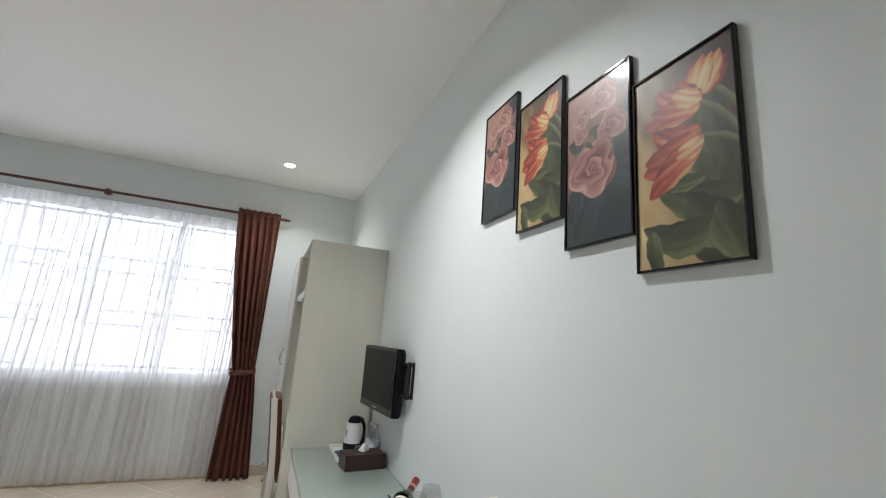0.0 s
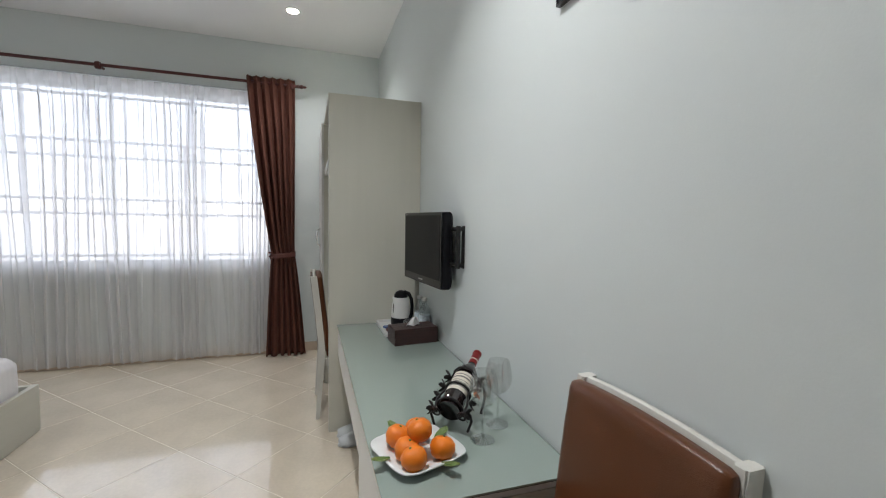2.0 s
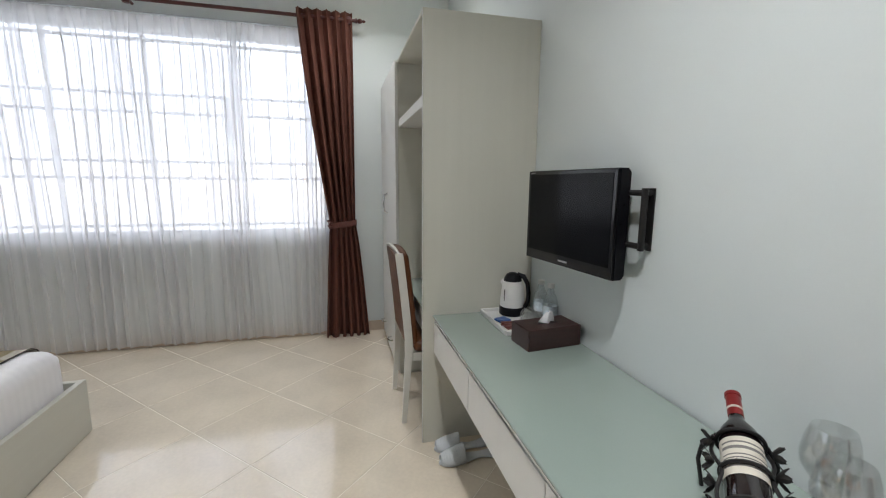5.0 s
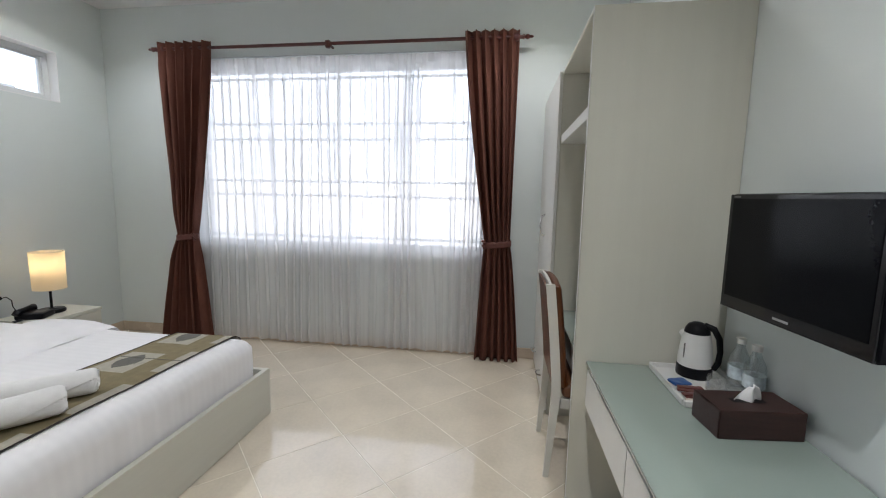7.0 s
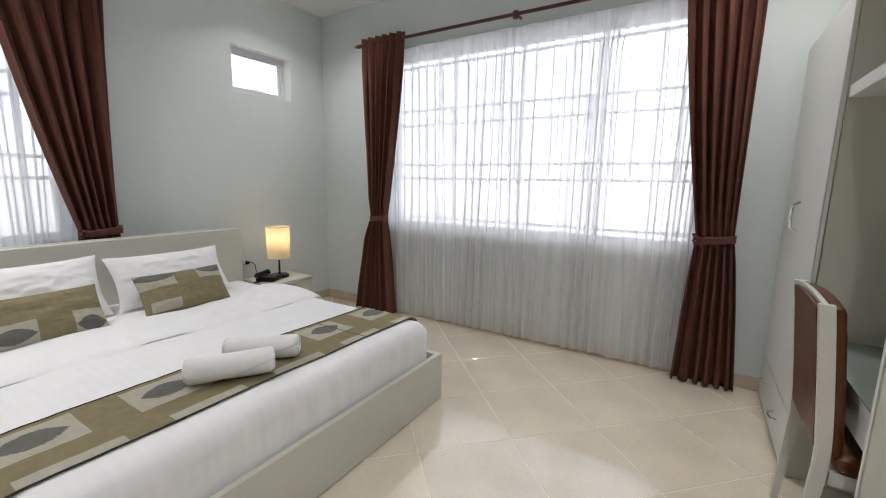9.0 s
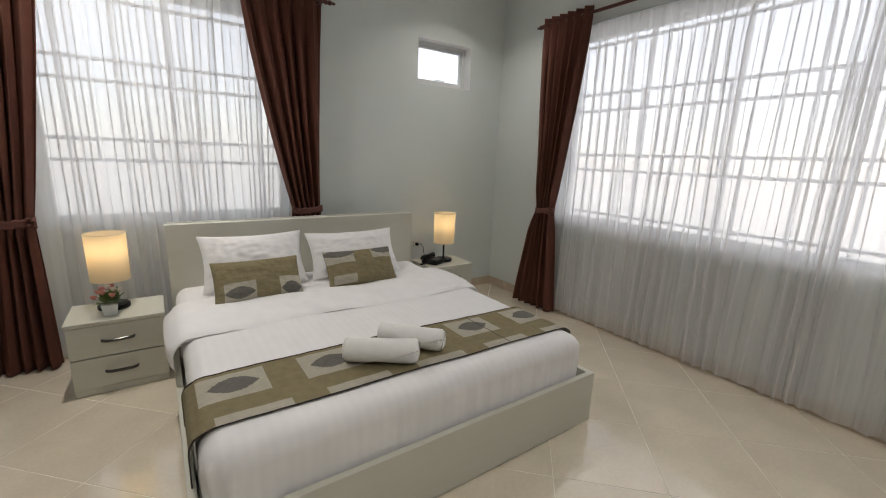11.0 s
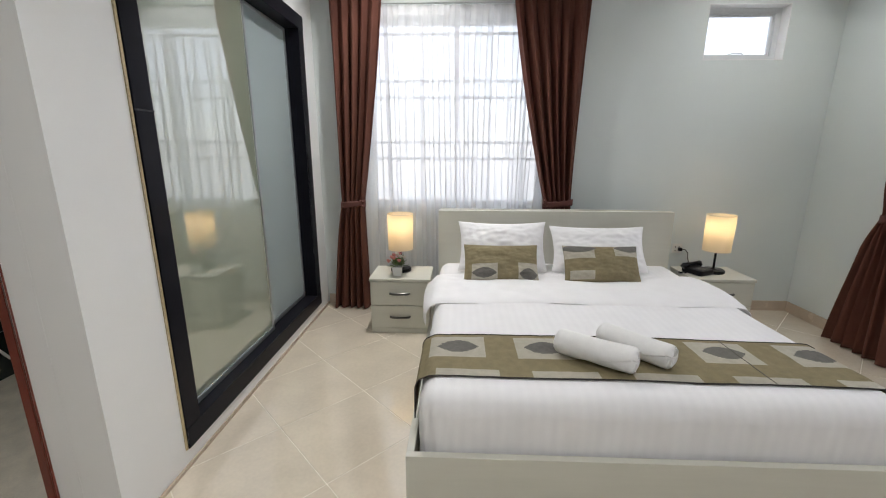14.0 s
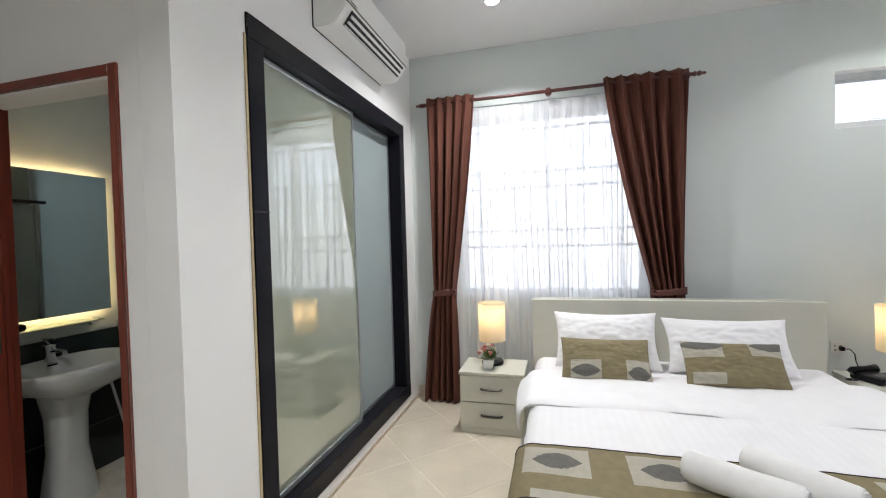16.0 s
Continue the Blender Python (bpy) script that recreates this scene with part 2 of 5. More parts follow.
def grid(fn, nu, nv, wrap=False, bm=None, mi=None):
    """A sheet of nu x nv cells; fn takes u and v from 0 to 1."""
    bm = bm or bmesh.new()
    rows = [[bm.verts.new(fn(i / nu, j / nv)) for i in range(nu if wrap else nu + 1)] for j in range(nv + 1)]
    w = len(rows[0])
    for j in range(nv):
        for i in range(nu):
            f = bm.faces.new((rows[j][i], rows[j][(i + 1) % w], rows[j + 1][(i + 1) % w], rows[j + 1][i]))
            if mi:
                f.material_index = mi((i + 0.5) / nu, (j + 0.5) / nv)
    return bm


def lathe(profile, seg=28, at=(0, 0, 0), bm=None, squash=1.0):
    """Turns (radius, height) pairs about an upright axis; ends are closed where the radius is not nil."""
    bm = bm or bmesh.new()
    rings = [[bm.verts.new((at[0] + r * math.cos(2 * math.pi * i / seg), at[1] + squash * r * math.sin(2 * math.pi * i / seg), at[2] + z)) for i in range(seg)] for r, z in profile]
    for a, b in zip(rings, rings[1:]):
        for i in range(seg):
            bm.faces.new((a[i], a[(i + 1) % seg], b[(i + 1) % seg], b[i]))
    for ring, (r, _z) in ((rings[0], profile[0]), (rings[-1], profile[-1])):
        if r > 1e-4:
            bm.faces.new(ring)
    return bm


def tube(pts, r, seg=8, bm=None):
    """A round bar along points."""
    bm = bm or bmesh.new()
    pts = [Vector(p) for p in pts]
    rings, side = [], None
    for i, p in enumerate(pts):
        d = (pts[min(i + 1, len(pts) - 1)] - pts[max(i - 1, 0)]).normalized()
        if side is None:
            side = d.orthogonal().normalized()
        side = (side - d * side.dot(d)).normalized()
        up = d.cross(side)
        k = r[i] if isinstance(r, (list, tuple)) else r
        rings.append([bm.verts.new(p + k * (math.cos(a) * side + math.sin(a) * up)) for a in (2 * math.pi * j / seg for j in range(seg))])
    for a, b in zip(rings, rings[1:]):
        for i in range(seg):
            bm.faces.new((a[i], a[(i + 1) % seg], b[(i + 1) % seg], b[i]))
    bm.faces.new(rings[0])
    bm.faces.new(rings[-1])
    return bm


def arc(c, r, a0, a1, n, u=(1, 0, 0), v=(0, 0, 1)):
    c, u, v = Vector(c), Vector(u), Vector(v)
    return [c + r * (math.cos(a) * u + math.sin(a) * v) for a in (radians(a0 + (a1 - a0) * i / n) for i in range(n + 1))]


def soft_box(hx, hy, hz, r, n=(12, 12, 6), shift=None, centre=(0, 0, 0)):
    """A box with well-rounded edges; shift(p) may move its points."""
    bm = bmesh.new()
    h = Vector((hx, hy, hz))
    made = {}

    def vert(i, j, k):
        key = (i, j, k)
        if key not in made:
            p = Vector((hx * (2 * i / n[0] - 1), hy * (2 * j / n[1] - 1), hz * (2 * k / n[2] - 1)))
            q = Vector([max(-h[a] + r, min(h[a] - r, p[a])) for a in range(3)])
            d = p - q
            if d.length > 1e-9:
                p = q + d.normalized() * min(r, d.length if sum(abs(c) > 1e-9 for c in d) == 1 else r)
            p = p + Vector(centre)
            made[key] = bm.verts.new(shift(p) if shift else p)
        return made[key]

    for a, b, c in ((0, 1, 2), (1, 2, 0), (2, 0, 1)):
        for side in (0, n[c]):
            for i in range(n[a]):
                for j in range(n[b]):
                    q = []
                    for di, dj in ((0, 0), (1, 0), (1, 1), (0, 1)):
                        key = [0, 0, 0]
                        key[a], key[b], key[c] = i + di, j + dj, side
                        q.append(vert(*key))
                    bm.faces.new(q)
    return bm


def wall_mesh(axis, face, back, s0, s1, z0, z1, holes):
    """A thick wall with openings cut through; axis 'x' or 'y' is its normal."""
    ss = sorted({s0, s1, *[h[0] for h in holes], *[h[1] for h in holes]})
    zs = sorted({z0, z1, *[h[2] for h in holes], *[h[3] for h in holes]})
    solid = lambda i, j: 0 <= i < len(ss) - 1 and 0 <= j < len(zs) - 1 and not any(h[0] <= (ss[i] + ss[i + 1]) / 2 <= h[1] and h[2] <= (zs[j] + zs[j + 1]) / 2 <= h[3] for h in holes)
    bm = bmesh.new()
    pt = (lambda d, s, z: (d, s, z)) if axis == "x" else (lambda d, s, z: (s, d, z))
    quad = lambda *ps: bm.faces.new([bm.verts.new(pt(*p)) for p in ps])
    for i in range(len(ss) - 1):
        for j in range(len(zs) - 1):
            if not solid(i, j):
                continue
            a, b, c, d = ss[i], ss[i + 1], zs[j], zs[j + 1]
            for f in (face, back):
                quad((f, a, c), (f, b, c), (f, b, d), (f, a, d))
            if not solid(i - 1, j):
                quad((face, a, c), (back, a, c), (back, a, d), (face, a, d))
            if not solid(i + 1, j):
                quad((face, b, c), (back, b, c), (back, b, d), (face, b, d))
            if not solid(i, j - 1):
                quad((face, a, c), (face, b, c), (back, b, c), (back, a, c))
            if not solid(i, j + 1):
                quad((face, a, d), (face, b, d), (back, b, d), (back, a, d))
    bmesh.ops.remove_doubles(bm, verts=bm.verts[:], dist=1e-5)
    return bm


def structure(name, bm, matl, label, category):
    return tagged(tidy(bm, matl, name), label, category, kind="structure")


# ---- shell of the room ----
SOUTH, BS = -1.6, -0.78
PANEL = (-3.51, -1.68, 0.088, 2.37)
DOOR_B = (-0.21, 0.575, 0.0, 2.0)
DOOR_E = (-0.50, 0.36, 0.0, 2.05)
structure("wall_north", wall_mesh("y", N_Y, N_Y + 0.2, W_X - 0.2, E_X + 0.15, 0, CEIL, [WIN_N]), WALL, "pale grey-green painted wall around the wide window", "wall")
structure("wall_west", wall_mesh("x", W_X, W_X - 0.2, BS - 0.1, N_Y - 0.001, 0, CEIL, [WIN_W, WIN_S]), WALL, "pale grey-green painted wall behind the bed", "wall")
structure("wall_east", wall_mesh("x", E_X, E_X + 0.15, SOUTH, N_Y - 0.001, 0, CEIL, [DOOR_E]), WALL, "pale grey-green painted wall behind the desk", "wall")
structure("wall_south", wall_mesh("y", S_Y, S_Y - 0.14, W_X + 0.001, B_X, 0, CEIL, [PANEL]), WHITEP, "white painted wall holding the black-framed glass partition", "wall")
structure("wall_bathroom_east", wall_mesh("x", B_X, B_X - 0.11, SOUTH, S_Y - 0.141, 0, CEIL, [DOOR_B]), WHITEP, "white painted wall with the bathroom doorway", "wall")
structure("wall_bathroom_south", wall_mesh("y", BS, BS - 0.1, W_X + 0.001, B_X - 0.111, 0, CEIL, []), WALL, "painted bathroom wall behind the washbasin", "wall")
structure("wall_entry", wall_mesh("y", SOUTH, SOUTH - 0.12, B_X - 0.11, E_X + 0.15, 0, CEIL, []), WALL, "plain painted wall at the end of the entry", "wall")
structure("ceiling", bx(W_X - 0.2, E_X + 0.15, SOUTH - 0.12, N_Y + 0.2, CEIL + 0.001, CEIL + 0.12, 0), CEILP, "white flat plastered ceiling", "ceiling")


def skirting(name, x0, x1, y0, y1, top=0.095):
    structure(name, bx(x0, x1, y0, y1, 0.004, top, 0.003), SKIRT, "beige tile skirting along the wall foot", "baseboard")


skirting("baseboard_north", W_X + 0.013, E_X - 0.002, N_Y - 0.012, N_Y - 0.001)
skirting("baseboard_west", W_X + 0.001, W_X + 0.012, S_Y + 0.013, N_Y - 0.002)
skirting("baseboard_south", W_X + 0.002, B_X, S_Y + 0.001, S_Y + 0.012, 0.022)
skirting("baseboard_east", E_X - 0.012, E_X - 0.001, DOOR_E[1] + 0.07, N_Y - 0.013)


def window_set(name, axis, wall, s0, s1, z0, z1, cells, bars_z, bars_s, label):
    """A white window in its opening: outer frame, sash bars, panes and a security grille outside. Inward is the wall's face."""
    out = 1 if axis == "y" else -1
    P = (lambda s, d, z: (s, wall + out * d, z)) if axis == "y" else (lambda s, d, z: (wall + out * d, s, z))

    def bar(a0, a1, d0, d1, c0, c1, bev=0.002):
        p, q = P(a0, d0, c0), P(a1, d1, c1)
        return bx(min(p[0], q[0]), max(p[0], q[0]), min(p[1], q[1]), max(p[1], q[1]), c0, c1, bev)

    w = thing(name, pose(0, 0, 0), label, "window", kind="structure")
    f = 0.045
    for k, a in (("window_frame", (s0 + 0.002, s1 - 0.002, z0 + 0.002, z0 + f)), ("window_frame", (s0 + 0.002, s1 - 0.002, z1 - f, z1 - 0.002)), ("window_frame", (s0 + 0.002, s0 + f, z0 + f, z1 - f)), ("window_frame", (s1 - f, s1 - 0.002, z0 + f, z1 - f))):
        part(k, bar(a[0], a[1], 0.09, 0.15, a[2], a[3]), WHITEF, w)
    for i in range(cells):
        a, b = s0 + f + (s1 - s0 - 2 * f) * i / cells, s0 + f + (s1 - s0 - 2 * f) * (i + 1) / cells
        if i:
            part("mullion", bar(a - 0.014, a + 0.014, 0.10, 0.14, z0 + f, z1 - f), WHITEF, w)
        g = part("pane", bar(a, b, 0.118, 0.122, z0 + f, z1 - f, 0), PANE, w)
        g.visible_shadow = False
    if cells == 1:
        for a in ((s0 + f, s1 - f, z1 - f - 0.018, z1 - f), (s0 + f, s1 - f, z0 + f, z0 + f + 0.018), (s0 + f, s0 + f + 0.018, z0 + f + 0.018, z1 - f - 0.018), (s1 - f - 0.018, s1 - f, z0 + f + 0.018, z1 - f - 0.018)):
            part("sash", bar(a[0], a[1], 0.105, 0.135, a[2], a[3]), WHITEF, w)
        for a in ((s0, s0 + 0.004, z0 + 0.005, z1 - 0.005), (s1 - 0.004, s1, z0 + 0.005, z1 - 0.005), (s0, s1, z1 - 0.004, z1), (s0, s1, z0, z0 + 0.004)):
            part("reveal", bar(a[0], a[1], -0.002, 0.0895, a[2], a[3], 0), WHITEP, w)
        mid = (s0 + s1) / 2
        part("sash_handle", tube([P(mid - 0.06, 0.104, z0 + f + 0.015), P(mid - 0.04, 0.085, z0 + f + 0.022), P(mid + 0.04, 0.085, z0 + f + 0.022), P(mid + 0.06, 0.104, z0 + f + 0.015)], 0.006, 8), WHITEF, w, smooth=True)
    if bars_z:
        gr = thing(name.replace("window", "window_grille"), pose(0, 0, 0), "white painted steel security bars outside the window", "window grille", kind="structure")
        for z in bars_z:
            part("bar", bar(s0 + 0.003, s1 - 0.003, 0.165, 0.177, z - 0.012, z + 0.012, 0), WHITEF, gr)
        for s, c0, c1 in bars_s:
            part("bar", bar(s - 0.008, s + 0.008, 0.178, 0.186, c0, c1, 0), WHITEF, gr)


def grille_bars(s0, s1, z0, z1, rows, step):
    """Upright bars, each running through two bands of the grille, by turns."""
    out, n = [], round((s1 - s0) / step)
    for i in range(1, n):
        s = s0 + (s1 - s0) * i / n
        out.append((s, z0 + 0.003, z1 - 0.003) if i % 2 else (s, rows[1], rows[4]))
    return out


RN = (2.42, 2.02, 1.88, 1.50, 1.37, 0.985)
RW = (2.345, 1.975, 1.84, 1.465, 1.325, 0.94)
window_set("window_1", "y", N_Y, *WIN_N, 4, RN, grille_bars(*WIN_N, RN, 0.155), "wide white sliding window with bright daylight behind")
window_set("window_2", "x", W_X, *WIN_W, 2, RW, grille_bars(*WIN_W, RW, 0.155), "white window above the headboard with bright daylight behind")
window_set("window_3", "x", W_X, *WIN_S, 1, (), (), "small high white window in a deep reveal")


# ---- curtains ----
def place(axis, wall, s, d, z):
    return (s, wall - d, z) if axis == "y" else (wall + d, s, z)


def smooth01(t):
    t = max(0.0, min(1.0, t))
    return t * t * (3 - 2 * t)


def drape(axis, wall, top, tie, foot, zt, ztie, folds, seed, label):
    """A lined curtain on eyelets, gathered by a tie and spreading to the floor. top, tie, foot: its two edges along the wall."""
    def edge(k, z):
        if z >= ztie:
            f = (zt - z) / (zt - ztie)
            return top[k] + (tie[k] - top[k]) * (0.45 * f + 0.55 * smooth01(f) if abs(tie[k] - top[k]) < 0.12 else f ** 1.25)
        g = (ztie - z) / ztie
        return tie[k] + (foot[k] - tie[k]) * (g ** 0.75)

    def fn(u, v):
        z = zt + (0.014 - zt) * v
        a, b = edge(0, z), edge(1, z)
        near = math.exp(-((z - ztie) / 0.14) ** 2)
        i = u * folds
        wander = noise.noise(Vector((i * 0.6, seed * 3.1, 0.25 * z)))
        wave = math.sin(2 * math.pi * (i + 0.45 * wander * smooth01((zt - z) / 0.5)))
        size = 1 + 0.45 * noise.noise(Vector((i * 0.8, seed * 7.7, 0.3 * z)))
        depth = 0.118 + ((0.030 + 0.010 * smooth01((zt - z) / 0.5)) * size * (1 - 0.55 * near)) * wave + 0.03 * near * math.cos(math.pi * (u - 0.5)) - 0.01 * near
        w = (b - a)
        side = 0.10 * w / folds * math.sin(4 * math.pi * i) * (1 - near)
        return place(axis, wall, a + w * u + side, max(0.066, depth + 0.006 * noise.noise(Vector((u * 7, z * 2.2, seed)))), z)

    c = thing("curtain", Matrix.Translation(place(axis, wall, (foot[0] + foot[1]) / 2, 0.1, 0)), label, "curtain", "brown curtains")
    inv = Matrix.Translation(-c.matrix_world.translation)
    bm = grid(fn, folds * 16, 70)
    bm.transform(inv)
    p = part("panel", bm, DRAPE, c, smooth="all")
    so = p.modifiers.new("thick", "SOLIDIFY")
    so.thickness = 0.004
    mid, half = (tie[0] + tie[1]) / 2, (tie[1] - tie[0]) / 2 + 0.012

    def band(u, v):
        a = 2 * math.pi * u
        s = mid + half * math.cos(a) * (1 + 0.03 * math.sin(7 * a))
        return place(axis, wall, s, 0.112 + 0.062 * math.sin(a), ztie - 0.028 + 0.05 * v + 0.012 * math.cos(a) + 0.003 * math.sin(11 * a))

    bm = grid(band, 56, 4, wrap=True)
    bm.transform(inv)
    t = part("tieback", bm, ROPE, c, "brown braided cloth tieback", smooth="all")
    t.modifiers.new("thick", "SOLIDIFY").thickness = 0.008
    e = tie[1] if mid < (top[0] + top[1]) / 2 + 9 and seed % 2 else tie[0]
    bm = bmesh.new()
    for q in range(5):
        lathe([(0.0, -0.012), (0.009, -0.007), (0.012, 0), (0.009, 0.007), (0.0, 0.012)], 8, place(axis, wall, e + 0.012 * math.cos(q * 2.4), 0.165 + 0.01 * math.sin(q * 2.4), ztie - 0.02 + 0.012 * q), bm)
    bm.transform(inv)
    part("tassel", bm, ROPE, c, smooth=True)
    return c


def sheer(axis, wall, s0, s1, zt, z0, folds, seed, label):
    rnd = random.Random(seed)
    off = rnd.uniform(0, 50)

    def fn(u, v):
        z = zt + (z0 - zt) * v
        grow = smooth01((zt - z) / 0.30)
        w = u * folds + (0.5 + 0.7 * grow) * noise.noise(Vector((u * folds * 0.37, off, 0.22 * z)))
        size = 0.85 + 0.6 * (0.5 + 0.5 * noise.noise(Vector((u * folds * 0.5, off + 9, 0.3 * z))))
        a = 2 * math.pi * w
        d = 0.042 + (0.010 + 0.015 * grow * size) * math.sin(a) + 0.006 * noise.noise(Vector((u * 60, z * 0.9, off)))
        lap = (0.09 + 0.135 * grow * size) * (s1 - s0) / folds
        return place(axis, wall, s0 + (s1 - s0) * u + lap * math.sin(2 * a) * 0.75, max(0.008, d), z + (0.012 * noise.noise(Vector((u * 30, off, 3))) if v == 1 else 0))

    c = thing("sheer_curtain", Matrix.Translation(place(axis, wall, (s0 + s1) / 2, 0.05, 0)), label, "curtain", "sheer curtains")
    inv = Matrix.Translation(-c.matrix_world.translation)
    bm = grid(fn, folds * 14, 26)
    bm.transform(inv)
    part("voile", bm, SHEER, c, smooth="all")

    def top_tape(u, v):
        p = fn(u, 0)
        return (p[0], p[1], zt + 0.002 - 0.075 * v) if axis == "y" else (p[0], p[1], zt + 0.002 - 0.075 * v)

    bm = grid(lambda u, v: [a + (0.003 if k == (1 if axis == "y" else 0) else 0) * (-1 if axis == "y" else 1) for k, a in enumerate(top_tape(u, v))], folds * 14, 2)
    bm.transform(inv)
    part("heading_tape", bm, SHEER, c, smooth="all")
    bm = bmesh.new()
    tube([place(axis, wall, s0 - 0.03, 0.045, zt + 0.012), place(axis, wall, s1 + 0.03, 0.045, zt + 0.012)], 0.006, 8, bm)
    bm.transform(inv)
    part("track", bm, ALU, c, "thin metal curtain track", smooth=True)
    return c


def rod(axis, wall, s0, s1, z, label):
    mid = (s0 + s1) / 2
    r = thing("curtain_rod", Matrix.Translation(place(axis, wall, mid, 0.105, z)), label, "curtain rod", "curtain rods")
    turn = pose(0, 0, 0, 0, 90, 0) if axis == "y" else pose(0, 0, 0, -90, 0, 0)
    h = (s1 - s0) / 2 - 0.085
    bm = lathe([(0.0135, -h), (0.0135, h)], 16)
    bm.transform(turn)
    part("pole", bm, RODW, r, smooth=True)
    prof = [(0.0135, 0), (0.019, 0.004), (0.019, 0.012), (0.010, 0.018), (0.017, 0.028), (0.020, 0.038), (0.014, 0.050), (0.008, 0.056), (0.012, 0.066), (0.008, 0.078), (0.0, 0.085)]
    for e in (-1, 1):
        bm = lathe([(a, e * (h + b)) for a, b in prof], 16)
        bm.transform(turn)
        part("finial", bm, RODW, r, smooth=True)
    for off in (-h + 0.05, 0.0, h - 0.05):
        c = Vector(place(axis, wall, mid + off, 0.105, z)) - r.matrix_world.translation
        inn = Vector(place(axis, wall, mid + off, 0.004, z)) - r.matrix_world.translation
        bm = tube([c, inn], 0.011, 10)
        b2 = lathe([(0.024, -0.018), (0.027, -0.01), (0.027, 0.01), (0.024, 0.018)], 18)
        b2.transform(Matrix.Translation(c) @ turn)
        me = bpy.data.meshes.new("tmp")
        b2.to_mesh(me)
        b2.free()
        bm.from_mesh(me)
        bpy.data.meshes.remove(me)
        lathe([(0.0, -0.03), (0.02, -0.028), (0.026, -0.014), (0.026, 0.0)], 14, c + Vector((0, 0, -0.005)), bm)
        part("bracket", bm, RODW, r, smooth=True)


rod("y", N_Y, -3.165, 0.165, 2.615, "dark red-brown turned wooden curtain rod on wall brackets")
rod("x", W_X, 0.925, 3.15, 2.56, "dark red-brown turned wooden curtain rod above the bed window")
sheer("y", N_Y, -2.95, 0.0, 2.535, 0.03, 31, 1, "white sheer voile curtain hanging to the floor over the wide window")
sheer("x", W_X, 1.10, 2.95, 2.50, 0.03, 21, 2, "white sheer voile curtain over the window behind the headboard")
drape("y", N_Y, (-3.06, -2.55), (-2.97, -2.78), (-3.19, -2.68), 2.665, 0.975, 6, 3, "brown lined curtain tied back beside the wide window")
drape("y", N_Y, (-0.365, 0.055), (-0.165, 0.04), (-0.225, 0.14), 2.665, 1.0, 6, 4, "brown lined curtain tied back beside the wardrobe")
drape("x", W_X, (1.03, 1.44), (1.05, 1.24), (0.95, 1.26), 2.605, 0.955, 5, 5, "brown lined curtain tied back beside the glass partition")
drape("x", W_X, (2.445, 3.03), (2.76, 2.985), (2.70, 3.04), 2.605, 0.97, 6, 6, "brown lined curtain tied back behind the headboard")


# ---- glass partition, bathroom doorway, entry door ----
def partition():
    x0, x1, z0, z1 = PANEL
    t = thing("glass_partition", pose(0, 0, 0), "black-framed sliding glass partition, one pane mirror-like green, one frosted", "partition", kind="structure")
    w, face = 0.10, S_Y + 0.012
    for a in ((x0, x1, z1 - w, z1), (x0, x1, z0, z0 + w)):
        part("frame_rail", bx(a[0], a[1], S_Y - 0.135, face, a[2], a[3], 0.003), BLACKF, t)
    for a in ((x0, x0 + w), (x1 - w, x1)):
        part("frame_stile", bx(a[0], a[1], S_Y - 0.135, face - 0.002, z0 + w, z1 - w, 0.003), BLACKF, t)
    part("joint", bx(x1 - w, x1, face - 0.002, face - 0.0005, 1.54, 1.546, 0), BLACKG, t)
    gx, zz0, zz1 = -2.70, z0 + w, z1 - w

    def leaf(a, b, y, glass, label):
        pa = part("sliding_leaf", bx(a + 0.02, b - 0.02, y - 0.004, y + 0.004, zz0 + 0.03, zz1 - 0.02, 0), glass, t, label)
        for c in ((a, a + 0.02, zz0 + 0.004, zz1 - 0.004), (b - 0.02, b, zz0 + 0.004, zz1 - 0.004), (a + 0.02, b - 0.02, zz0 + 0.004, zz0 + 0.03), (a + 0.02, b - 0.02, zz1 - 0.022, zz1 - 0.004)):
            part("leaf_edge", bx(c[0], c[1], y - 0.012, y + 0.012, c[2], c[3], 0.002), ALU, pa)

    leaf(gx - 0.03, x1 - w - 0.002, 0.775, TINT, "greenish reflecting glass leaf")
    leaf(x0 + w + 0.002, gx + 0.03, 0.738, FROST, "frosted glass leaf")
    part("caulk", bx(x1 + 0.001, x1 + 0.014, S_Y, S_Y + 0.006, z0, z1 - 0.09, 0.002), mat("yellowed_sealant", (0.52, 0.42, 0.25), 0.7, var=0.3, vscale=18), t, "yellowed sealant strip")


partition()


def door_frame(name, x_face, x_back, hole, label, strike=False):
    s0, s1, _z, z1 = hole
    t = thing(name, pose(0, 0, 0), label, "door frame", kind="structure")
    a, b = min(x_face, x_back) - 0.010, max(x_face, x_back) + 0.010
    part("jamb", bx(a, b, s1 - 0.002, s1 + 0.036, 0.004, z1 + 0.036, 0.003), DOORW, t)
    part("jamb", bx(a, b, s0 - 0.036, s0 + 0.002, 0.004, z1 + 0.036, 0.003), DOORW, t)
    part("head", bx(a + 0.001, b - 0.001, s0 + 0.002, s1 - 0.002, z1 - 0.002, z1 + 0.035, 0.003), DOORW, t)
    part("stop", bx(a + 0.03, a + 0.05, s1 - 0.014, s1 - 0.002, 0.004, z1 - 0.002, 0.002), DOORW, t)
    part("stop", bx(a + 0.03, a + 0.05, s0 + 0.002, s0 + 0.014, 0.004, z1 - 0.002, 0.002), DOORW, t)
    if strike:
        part("strike_plate", bx(a + 0.062, a + 0.086, s0 + 0.002, s0 + 0.005, 0.98, 1.08, 0.001), CHROME, t, "metal strike plate")
    return t


